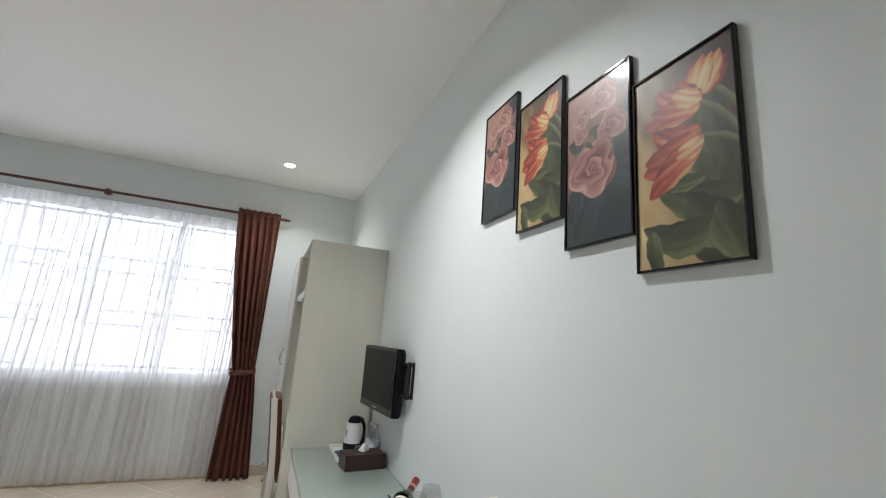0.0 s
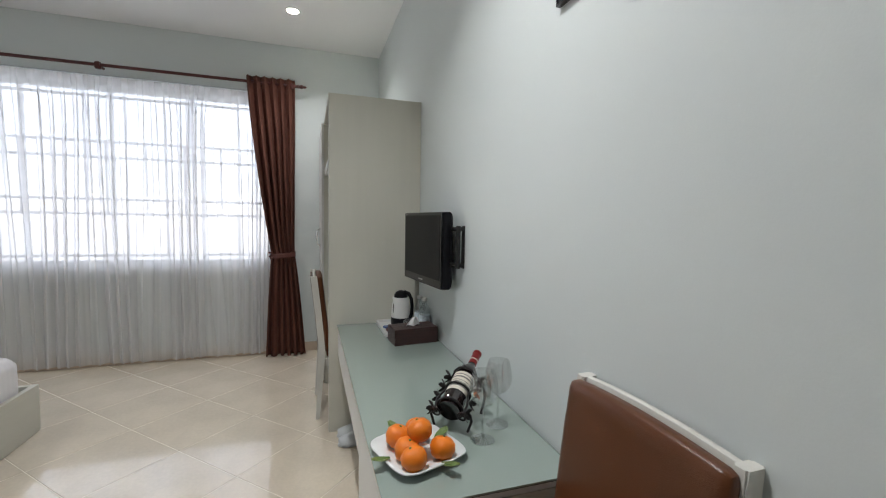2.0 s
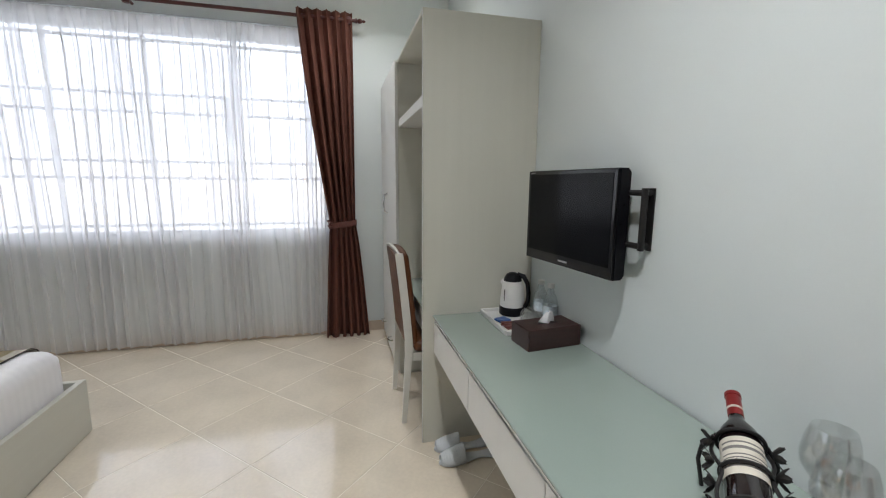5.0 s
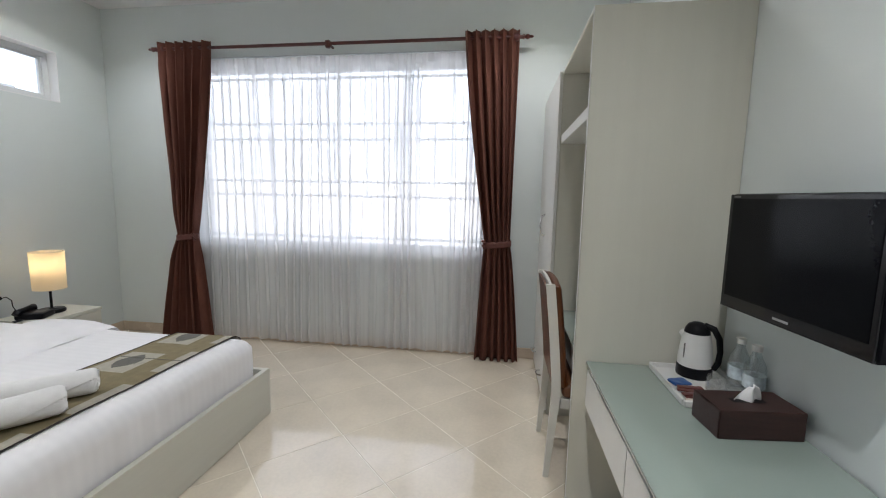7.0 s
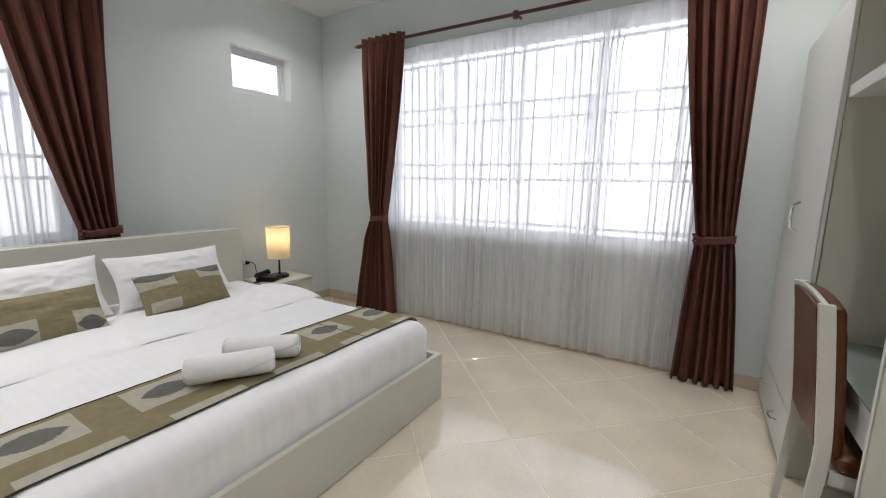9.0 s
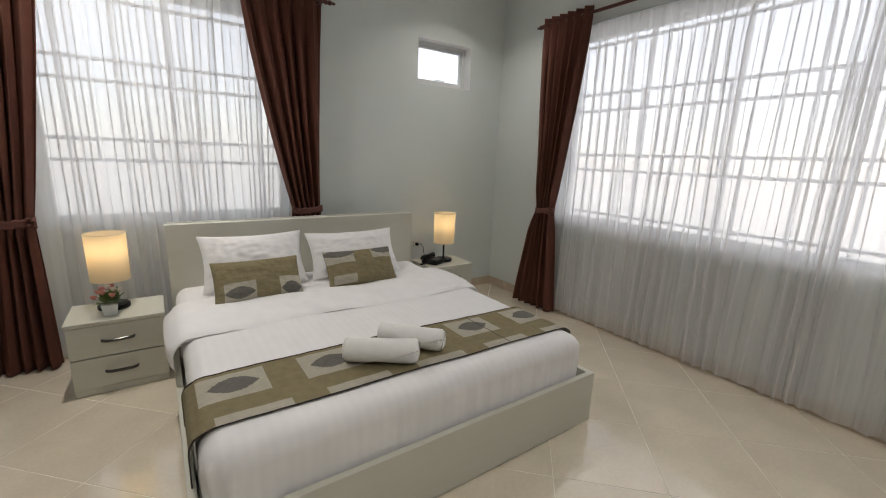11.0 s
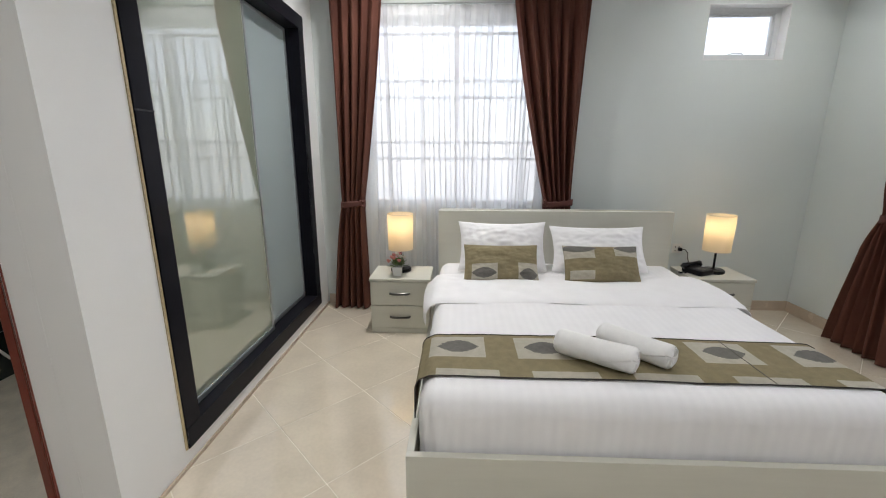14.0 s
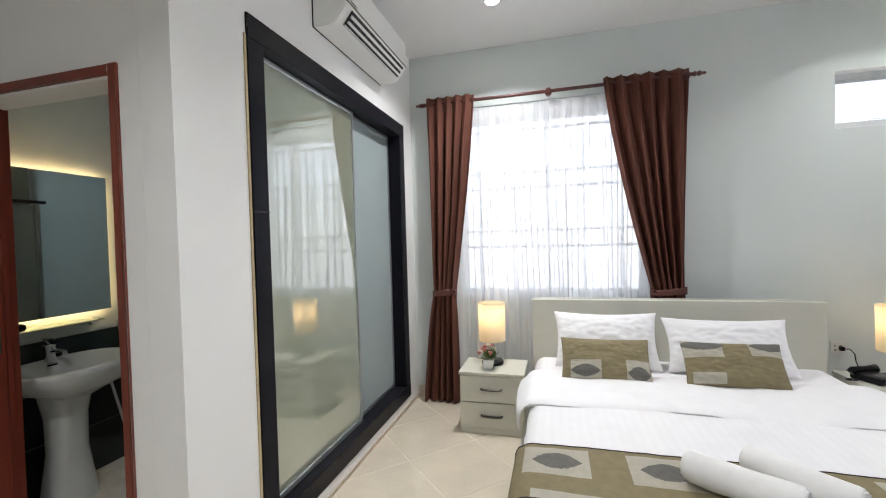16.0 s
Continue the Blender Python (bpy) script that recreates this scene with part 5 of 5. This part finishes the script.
# ---- wardrobe with dressing niche ----
def wardrobe():
    t = thing("wardrobe", pose(0.58, 4.08, 0), "tall cream laminate wardrobe with an open dressing niche", "wardrobe")
    x0, x1, y0, ym, y1, h = 0.297, E_X - 0.001, 3.24, 4.06, 4.93, 2.115
    o = lambda a, b, c, d, e, f: (a - 0.58, b - 0.58, c - 4.08, d - 4.08, e, f)
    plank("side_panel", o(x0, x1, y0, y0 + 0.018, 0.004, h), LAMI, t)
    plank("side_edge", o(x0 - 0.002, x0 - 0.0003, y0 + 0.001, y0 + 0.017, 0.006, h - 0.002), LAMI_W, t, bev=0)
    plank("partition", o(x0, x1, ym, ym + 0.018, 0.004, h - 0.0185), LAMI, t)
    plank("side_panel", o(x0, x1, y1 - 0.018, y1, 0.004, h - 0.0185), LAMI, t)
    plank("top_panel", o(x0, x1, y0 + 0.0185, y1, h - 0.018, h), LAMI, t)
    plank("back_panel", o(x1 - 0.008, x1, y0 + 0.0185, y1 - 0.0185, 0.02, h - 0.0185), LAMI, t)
    plank("shelf", o(x0 + 0.004, x1 - 0.009, y0 + 0.0185, ym - 0.0005, 1.700, 1.750), LAMI_W, t)
    plank("niche_table", o(x0 + 0.03, x1 - 0.009, y0 + 0.0185, ym - 0.0005, 0.655, 0.687), LAMI_W, t)
    plank("niche_drawer", o(x0 + 0.035, x0 + 0.053, y0 + 0.021, ym - 0.003, 0.545, 0.653), LAMI_W, t)
    plank("niche_glass", o(x0 + 0.025, x1 - 0.010, y0 + 0.020, ym - 0.002, 0.6885, 0.695), DGLASS, t, "sage green glass on the niche table", 0.001)
    d = plank("door", o(x0 - 0.019, x0 - 0.001, ym + 0.001, y1 - 0.001, 0.30, h - 0.002), LAMI_W, t)
    q = lambda y, z, r, s: [(x0 - 0.019 - 0.58, y - 4.08 - s[0] * r, z - s[1] * r), (x0 - 0.045 - 0.58, y - 4.08 - s[0] * r * 0.8, z - s[1] * r * 0.8), (x0 - 0.052 - 0.58, y - 4.08, z), (x0 - 0.045 - 0.58, y - 4.08 + s[0] * r * 0.8, z + s[1] * r * 0.8), (x0 - 0.019 - 0.58, y - 4.08 + s[0] * r, z + s[1] * r)]
    part("handle", tube(q(4.52, 1.19, 0.075, (0, 1)), 0.007, 8), CHROME, d, "chrome bow handle", smooth=True)
    e = plank("drawer", o(x0 - 0.019, x0 - 0.001, ym + 0.001, y1 - 0.001, 0.03, 0.296), LAMI_W, t)
    for y in (4.33, 4.78):
        part("handle", tube(q(y, 0.165, 0.045, (1, 0)), 0.006, 8), CHROME, e, "chrome bow handle", smooth=True)
    plank("plinth", o(x0 + 0.03, x0 + 0.045, ym + 0.019, y1 - 0.019, 0.004, 0.06), LAMI, t)


wardrobe()


# ---- chairs ----
def chair(m, label):
    """Back in the plane x = 0, seat towards +x."""
    t = thing("chair", m, label, "chair", "leather chairs")
    w, top = 0.215, 0.985
    rake = lambda z: -0.0 - 0.055 * max(0, (z - 0.45) / 0.55) ** 1.2 + (-0.03 * (1 - min(z, 0.45) / 0.45))
    for s in (-1, 1):
        b = bmesh.new()
        prev = None
        for i in range(15):
            z = 0.004 + (top - 0.014) * i / 14
            x = rake(z)
            hw = 0.013 + 0.008 * smooth01(z / 0.5)
            ring = [b.verts.new((x + dx, s * (w - 0.012) + dy, z)) for dx, dy in ((-hw, -0.013), (hw, -0.013), (hw, 0.013), (-hw, 0.013))]
            if prev:
                for k in range(4):
                    b.faces.new((prev[k], prev[(k + 1) % 4], ring[(k + 1) % 4], ring[k]))
            else:
                b.faces.new(ring)
            prev = ring
        b.faces.new(prev)
        bmesh.ops.bevel(b, geom=[e for e in b.edges if abs(e.verts[0].co.z - e.verts[1].co.z) > 0.01], offset=0.004, segments=2, affect="EDGES")
        part("back_leg", b, CHAIRW, t, smooth=True)
        b = bmesh.new()
        add_box(b, 0.385, 0.420, s * (w - 0.02) - 0.016, s * (w - 0.02) + 0.016, 0.004, 0.415)
        for v in b.verts:
            if v.co.z < 0.1:
                v.co.x += 0.006
                v.co.y *= 0.985
        bmesh.ops.bevel(b, geom=b.edges[:], offset=0.004, segments=2, affect="EDGES")
        part("front_leg", b, CHAIRW, t)
        part("side_rail", bx(0.022, 0.384, s * (w - 0.02) - 0.010, s * (w - 0.02) + 0.010, 0.365, 0.415, 0.003), CHAIRW, t)
    part("front_rail", bx(0.39, 0.412, -w + 0.037, w - 0.037, 0.365, 0.414, 0.003), CHAIRW, t)
    bend = lambda p: Vector((p.x + rake(p.z), p.y, p.z - 0.012 * (p.y / w) ** 2 * (p.z > 0.9)))
    part("back_board", soft_box(0.010, w - 0.001, 0.2625, 0.009, (4, 16, 20), bend, (0.002, 0, 0.7225)), CHAIRW, t, smooth=True)
    part("back_pad", soft_box(0.019, w - 0.004, 0.258, 0.018, (6, 22, 26), lambda p: bend(Vector((p.x + 0.006 * math.cos(p.y / w * 1.5) * (p.x > 0.03), p.y, p.z))), (0.032, 0, 0.722)), LEATHER, t, "brown leather padded backrest", smooth=True)
    part("rear_panel", soft_box(0.007, w - 0.027, 0.245, 0.006, (4, 16, 20), bend, (-0.017, 0, 0.725)), LEATHER, t, "brown leather rear panel", smooth=True)
    part("seat", soft_box(0.205, w + 0.002, 0.032, 0.026, (20, 20, 6), lambda p: Vector((p.x, p.y, p.z + (0.008 * math.cos(7 * (p.x - 0.22)) * math.cos(7 * p.y) if p.z > 0.45 else 0))), (0.232, 0, 0.449)), LEATHER, t, "brown leather padded seat", smooth=True)
    return t


chair(pose(0.262, 3.655, 0), "cream wooden chair with brown leather back at the dressing niche")
chair(pose(0.802, 1.272, 0, 0, 0, 180), "cream wooden chair with brown leather back against the wall")


# ---- things on the desk ----
DZ = 0.6962
t = thing("serving_tray", pose(0.722, 3.055, DZ), "white plastic tray holding the kettle and cups", "tray")
part("bottom", bx(-0.128, 0.128, -0.165, 0.165, 0, 0.006, 0.002), PLASTW, t)
for a in ((-0.130, 0.130, 0.158, 0.172), (-0.130, 0.130, -0.172, -0.158)):
    part("rim", bx(a[0], a[1], a[2], a[3], 0.001, 0.022, 0.004), PLASTW, t)
for a in ((-0.1345, -0.1225), (0.1225, 0.1345)):
    part("rim", bx(a[0], a[1], -0.158, 0.158, 0.001, 0.022, 0.004), PLASTW, t)


def kettle():
    t = thing("electric_kettle", pose(0.735, 3.16, DZ + 0.0065, 0, 0, 0) @ Matrix.Diagonal((0.80, 0.80, 0.95, 1)), "white electric kettle with a black base, lid and handle", "kettle")
    part("base", lathe([(0.076, 0), (0.078, 0.006), (0.077, 0.04), (0.073, 0.044), (0.0, 0.044)], 36), BLACKP, t, smooth=True)
    part("body", lathe([(0.0735, 0.0445), (0.074, 0.08), (0.066, 0.14), (0.055, 0.178), (0.0, 0.180)], 36), PLASTW, t, smooth=True)
    part("lid", lathe([(0.056, 0.1785), (0.052, 0.195), (0.04, 0.212), (0.02, 0.221), (0.0, 0.223)], 32), BLACKP, t, smooth=True)
    d = Vector((0.75, -0.66, 0)).normalized()
    part("handle", tube([Vector((0, 0, z)) + d * r for r, z in ((0.03, 0.214), (0.07, 0.205), (0.094, 0.17), (0.102, 0.12), (0.098, 0.075), (0.082, 0.045))], [0.012, 0.014, 0.014, 0.013, 0.013, 0.012], 10), BLACKP, t, smooth=True)
    part("spout", tube([Vector((0, 0, z)) - d * r for r, z in ((0.045, 0.150), (0.072, 0.172))], [0.02, 0.012], 10), PLASTW, t, smooth=True)
    b = bx(-0.004, 0.004, -0.001, 0.001, -0.03, 0.03, 0)
    b.transform(pose(-0.066, -0.034, 0.11, 0, 0, 28))
    part("gauge", b, INK, t)


kettle()


def water_bottle(x, y):
    t = thing("water_bottle", pose(x, y, DZ) @ Matrix.Diagonal((1.05, 1.05, 1.18, 1)), "clear plastic water bottle with a white cap", "bottle", "water bottles")
    part("body", lathe([(0.026, 0.0), (0.031, 0.006), (0.031, 0.03), (0.029, 0.034), (0.031, 0.04), (0.031, 0.10), (0.028, 0.115), (0.016, 0.138), (0.0125, 0.146), (0.0125, 0.156)], 24), PET, t, smooth=True)
    part("cap", lathe([(0.0148, 0.154), (0.0150, 0.170), (0.0, 0.1715)], 20), PLASTW, t, smooth=True)
    part("label", lathe([(0.0314, 0.048), (0.0314, 0.085)], 24), mat("pale_blue_label", (0.62, 0.70, 0.75), 0.4, var=0.3, vscale=60), t, smooth=True)


water_bottle(0.828, 3.04)
water_bottle(0.838, 2.965)


def tumbler(x, y, r, h):
    t = thing("glass_tumbler", pose(x, y, DZ + 0.0065), "small upturned clear drinking glass on the tray", "glass", "tumblers")
    part("bowl", lathe([(r, 0.0), (r * 0.96, h * 0.6), (r * 0.86, h), (r * 0.5, h + 0.001), (r * 0.8, h - 0.006), (r * 0.9, h * 0.55), (r * 0.94, 0.0)], 28), CLEAR, t, smooth=True)


tumbler(0.755, 3.03, 0.034, 0.05)
tumbler(0.768, 2.935, 0.034, 0.05)
b = soft_box(0.035, 0.024, 0.006, 0.005, (8, 6, 3), lambda p: p + Vector((0, 0, wrinkle(p, 0.004, 40))), (0, 0, 0.007))
ob = tagged(tidy(b, BLUE, "tea_packet", smooth=True), "blue foil tea packet on the tray", "packet")
ob.matrix_world = pose(0.645, 3.06, DZ + 0.0065, 0, 0, 20)
for i in range(6):
    b = soft_box(0.042, 0.011, 0.003, 0.0025, (8, 4, 2), lambda p: p + Vector((0, 0, wrinkle(p, 0.002, 60))), (0, 0, 0.003))
    ob = tagged(tidy(b, MAROON if i % 3 else LABELP, "coffee_sachet", smooth=True), "maroon coffee sachet lying on the tray" if i % 3 else "cream sugar sachet lying on the tray", "sachet", "sachets")
    ob.matrix_world = pose(0.652 + 0.006 * (i % 2), 2.92 + 0.017 * i, DZ + 0.0068 + 0.0045 * (i % 3), 0, 0, -12 + 11 * ((i * 5) % 4))

t = thing("tissue_box", pose(0.722, 2.785, DZ, 0, 0, 6), "dark wenge wooden tissue box with a tissue pulled out", "tissue box")
part("box", bx(-0.122, 0.122, -0.068, 0.068, 0, 0.086, 0.004), WOODBOX, t)
part("slot", bx(-0.05, 0.05, -0.012, 0.012, 0.0862, 0.0868, 0), BLACKP, t)
b = grid(lambda u, v: ((u - 0.5) * 0.085 * (1 - 0.75 * v) + 0.014 * v, 0.012 * math.sin(9 * u + 2 * v) * (1 - 0.4 * v), 0.085 + 0.052 * v * (1 - 0.3 * abs(u - 0.6))), 18, 10)
part("tissue", b, PAPER, t, "white paper tissue", smooth="all").modifiers.new("thick", "SOLIDIFY").thickness = 0.001


def fruit_plate():
    t = thing("fruit_plate", pose(0.475, 1.710, DZ, 0, 0, 19) @ Matrix.Diagonal((1.08, 1.08, 1, 1)), "square white porcelain plate under the oranges", "plate")

    def fn(u, v):
        a = 2 * math.pi * u
        c, s = math.cos(a), math.sin(a)
        k = (abs(c) ** 5 + abs(s) ** 5) ** (-0.2)
        prof = ((0.0, 0.006), (0.05, 0.006), (0.066, 0.008), (0.102, 0.024), (0.104, 0.021), (0.07, 0.003), (0.055, 0.0), (0.0, 0.0))
        r, z = prof[min(7, round(v * 7))]
        return (r * k * c, r * k * s, z)

    part("dish", grid(fn, 64, 7, wrap=True), PORC, t, smooth="all")
    spots = ((-0.058, 0.040, 0.041), (0.012, 0.070, 0.043), (0.008, -0.026, 0.082), (-0.045, -0.028, 0.041), (-0.020, -0.088, 0.042), (0.050, -0.060, 0.041))
    for i, (x, y, z) in enumerate(spots):
        m = pose(0.475 + x, 1.710 + y, DZ + z - 0.034, 14 * math.sin(i * 2.0), 16 * math.cos(i * 3.1), 50 * i)
        o = thing("orange", m, "ripe orange with glossy peel on the plate", "orange", "oranges")
        part("peel", lathe([(0.0, 0.003), (0.018, 0.0045), (0.03, 0.014), (0.0355, 0.032), (0.033, 0.047), (0.022, 0.059), (0.008, 0.0625), (0.0, 0.061)], 28), ORANGE, o, smooth=True)
        part("stalk", lathe([(0.003, 0.0605), (0.004, 0.0635), (0.0, 0.065)], 8), LEAFG, o)
    for i, (x, y, a) in enumerate(((-0.085, -0.035, 200), (0.04, -0.095, -50), (0.06, 0.03, 30), (-0.03, 0.095, 120))):
        b = bmesh.new()
        add_petal(b, (0, 0, 0), (1, 0, 0.1), (0, 0, 1), 0.055, 0.014, 0.15)
        lf = thing("orange_leaf", pose(0.475 + x, 1.710 + y, DZ + 0.024, 0, 0, a), "fresh green citrus leaf beside the oranges", "leaf", "citrus leaves")
        part("blade", b, LEAFG, lf)


fruit_plate()


def wine_bottle():
    base, neck = Vector((0.598, 1.80, DZ + 0.068)), Vector((0.776, 2.005, DZ + 0.168))
    d = (neck - base).normalized()
    m = Matrix.Translation(base) @ d.to_track_quat("Z", "Y").to_matrix().to_4x4()
    t = thing("wine_bottle", m, "dark red wine bottle with a cream label, tilted in its rack", "bottle")
    part("glass", lathe([(0.03, 0.003), (0.037, 0.0), (0.0375, 0.01), (0.0375, 0.165), (0.034, 0.185), (0.018, 0.212), (0.0145, 0.225), (0.0145, 0.235)], 32), WINEG, t, smooth=True)
    part("foil", lathe([(0.0152, 0.228), (0.0150, 0.285), (0.0165, 0.286), (0.0165, 0.295), (0.0, 0.2955)], 24), REDCAP, t, "dark red foil capsule", smooth=True)
    part("band", lathe([(0.0156, 0.246), (0.0156, 0.252)], 20), LABELP, t)
    lab = part("label", grid(lambda u, v: (0.0379 * math.cos(radians(-60 + 300 * u)), 0.0379 * math.sin(radians(-60 + 300 * u)), 0.062 + 0.085 * v), 40, 2), LABELP, t, "cream paper label with unreadable print", smooth="all")
    for k, (z, hgt) in enumerate(((0.132, 0.004), (0.118, 0.007), (0.104, 0.003), (0.096, 0.003), (0.078, 0.004))):
        part("print_line", grid(lambda u, v, z=z, hgt=hgt: (0.0381 * math.cos(radians(20 + 150 * u)), 0.0381 * math.sin(radians(20 + 150 * u)), z + hgt * v), 16, 1), INK, lab)
    r = thing("wine_rack", pose(0.69, 1.91, DZ), "black wrought-iron wine bottle rack with leaf scrolls", "wine rack")
    inv = Matrix.Translation((-0.69, -1.91, -DZ))
    side = d.cross(Vector((0, 0, 1))).normalized()
    up = side.cross(d)
    for k, dist in enumerate((0.012, 0.085, 0.16)):
        c = base + d * dist
        b = tube([c + 0.042 * (math.cos(a) * side + math.sin(a) * up) for a in (2 * math.pi * i / 28 for i in range(29))], 0.0042, 7)
        b.transform(inv)
        part("hoop", b, IRON, r, smooth=True)
    for s in (-1, 1):
        pts = [base + d * x + side * s * (0.046 + 0.006 * math.sin(6 * x * 10)) + up * (0.012 * math.sin(x * 28)) for x in [0.01 * i - 0.01 for i in range(20)]]
        b = tube(pts, 0.004, 6)
        b.transform(inv)
        part("side_scroll", b, IRON, r, smooth=True)
        for dist, lift in ((0.02, 0), (0.165, 0)):
            c = base + d * dist + side * s * 0.045
            foot = Vector((c.x + side.x * s * 0.012, c.y + side.y * s * 0.012, DZ + 0.004))
            mid = (c + foot) / 2 + side * s * 0.018
            b = tube([c, (c + mid) / 2 + side * s * 0.008, mid, (mid + foot) / 2, foot], 0.0045, 7)
            b.transform(inv)
            part("leg", b, IRON, r, smooth=True)
        for dist in (0.0, 0.05, 0.10, 0.15):
            b = bmesh.new()
            c = base + d * dist + side * s * 0.050
            for q in range(5):
                a = q * 1.25 + dist * 9
                add_petal(b, c, d * math.cos(a) + up * math.sin(a) + side * s * 0.5, side * s, 0.026, 0.008, 0.3)
            b.transform(inv)
            part("iron_leaf", b, IRON, r)
        spiral = [base - d * 0.004 + side * s * (0.045 + 0.02 * (1 - a / 12) * math.cos(a)) + up * (-0.01 + 0.02 * (1 - a / 12) * math.sin(a)) for a in [0.5 * i for i in range(20)]]
        b = tube(spiral, 0.0035, 6)
        b.transform(inv)
        part("curl", b, IRON, r, smooth=True)


wine_bottle()


def wine_glass(x, y):
    t = thing("wine_glass", pose(x, y, DZ) @ Matrix.Diagonal((1.1, 1.1, 1.1, 1)), "empty clear stemmed wine glass on the desk", "wine glass", "wine glasses")
    part("foot", lathe([(0.0, 0.0), (0.033, 0.0), (0.034, 0.0015), (0.02, 0.004), (0.0045, 0.010), (0.0038, 0.02), (0.0038, 0.085), (0.008, 0.094), (0.0, 0.0945)], 28), CLEAR, t, smooth=True)
    part("bowl", lathe([(0.006, 0.0946), (0.025, 0.104), (0.038, 0.125), (0.0405, 0.145), (0.036, 0.175), (0.030, 0.195), (0.029, 0.195), (0.035, 0.175), (0.0392, 0.145), (0.0365, 0.126), (0.024, 0.106), (0.0, 0.0965)], 32), CLEAR, t, smooth=True)


wine_glass(0.683, 1.727)
wine_glass(0.768, 1.803)


# ---- slippers under the desk ----
def slipper(x, y, turn, lift):
    t = thing("slipper", pose(x, y, lift, 0, 0, turn) @ Matrix.Diagonal((1, 1.05, 1.45, 1)), "white quilted guest slipper lying on the floor", "slipper", "slippers")
    foot = lambda u: 0.045 * (0.72 + 0.28 * math.cos(2 * math.pi * (u - 0.72))) * (1 - (2 * u - 1) ** 8) ** 0.5
    part("sole", grid(lambda u, v: (0.27 * (u - 0.5), foot(u) * math.cos(2 * math.pi * v), 0.008 + 0.007 * math.sin(2 * math.pi * v)), 26, 12), SLIP, t, smooth="all")
    p = part("upper", grid(lambda u, v: (0.01 + 0.12 * u, foot(0.537 + 0.44 * u) * 1.03 * math.cos(math.pi * v), 0.012 + (0.05 - 0.026 * u) * math.sin(math.pi * v) + 0.002 * math.sin(60 * u)), 24, 14), SLIP, t, smooth="all")
    p.modifiers.new("thick", "SOLIDIFY").thickness = 0.006


for i, (x, y, turn) in enumerate(((0.475, 3.155, 176), (0.475, 3.065, 184))):
    slipper(x, y, turn, 0.004)
slipper(0.60, 3.16, 4, 0.004)
slipper(0.61, 3.07, -3, 0.004)


# ---- floor tiles, laid diagonally ----
def clip(poly, axis, limit, keep_less):
    out = []
    for p, q in zip(poly, poly[1:] + poly[:1]):
        inside = lambda r: (r[axis] <= limit) if keep_less else (r[axis] >= limit)
        if inside(p):
            out.append(p)
        if inside(p) != inside(q):
            f = (limit - p[axis]) / (q[axis] - p[axis])
            out.append((p[0] + f * (q[0] - p[0]), p[1] + f * (q[1] - p[1])))
    return out


floor = structure("floor", bx(W_X - 0.1, E_X + 0.1, SOUTH - 0.05, N_Y + 0.05, -0.06, 0.0025, 0), GROUT, "beige marbled tiles laid diagonally with pale joints", "floor")
H = 0.3536
whole = None
for rect in ((W_X, E_X, S_Y, N_Y), (B_X, E_X, SOUTH, S_Y - 0.0005)):
    for i in range(-16, 17):
        for j in range(-16, 17):
            if (i + j) % 2:
                continue
            cx, cy, g = -0.536 + i * H, 3.262 + H + j * H, H - 0.0034
            poly = [(cx + g, cy), (cx, cy + g), (cx - g, cy), (cx, cy - g)]
            full = all(rect[0] <= p[0] <= rect[1] and rect[2] <= p[1] <= rect[3] for p in poly)
            if full and whole:
                ob = new("tile", whole)
            else:
                if not full:
                    for ax, lim, less in ((0, rect[0], False), (0, rect[1], True), (1, rect[2], False), (1, rect[3], True)):
                        poly = clip(poly, ax, lim, less) if poly else poly
                if len(poly) < 3:
                    continue
                me = bpy.data.meshes.new("tile")
                n, e = len(poly), 0.0012
                mx, my = cx, cy
                shrink = lambda p: (p[0] - mx - e * np.sign(p[0] - mx), p[1] - my - e * np.sign(p[1] - my), 0.004)
                vs = [(p[0] - mx, p[1] - my, 0.0) for p in poly] + [(p[0] - mx, p[1] - my, 0.0032) for p in poly] + [shrink(p) for p in poly]
                fs = [tuple(range(2 * n, 3 * n))] + [(a + k, a + (k + 1) % n, a + n + (k + 1) % n, a + n + k) for a in (0, n) for k in range(n)]
                me.from_pydata(vs, [], fs)
                me.materials.append(TILE)
                if full:
                    whole = me
                ob = new("tile", me)
            ob.location = (cx, cy, 0)
            ob.parent = floor
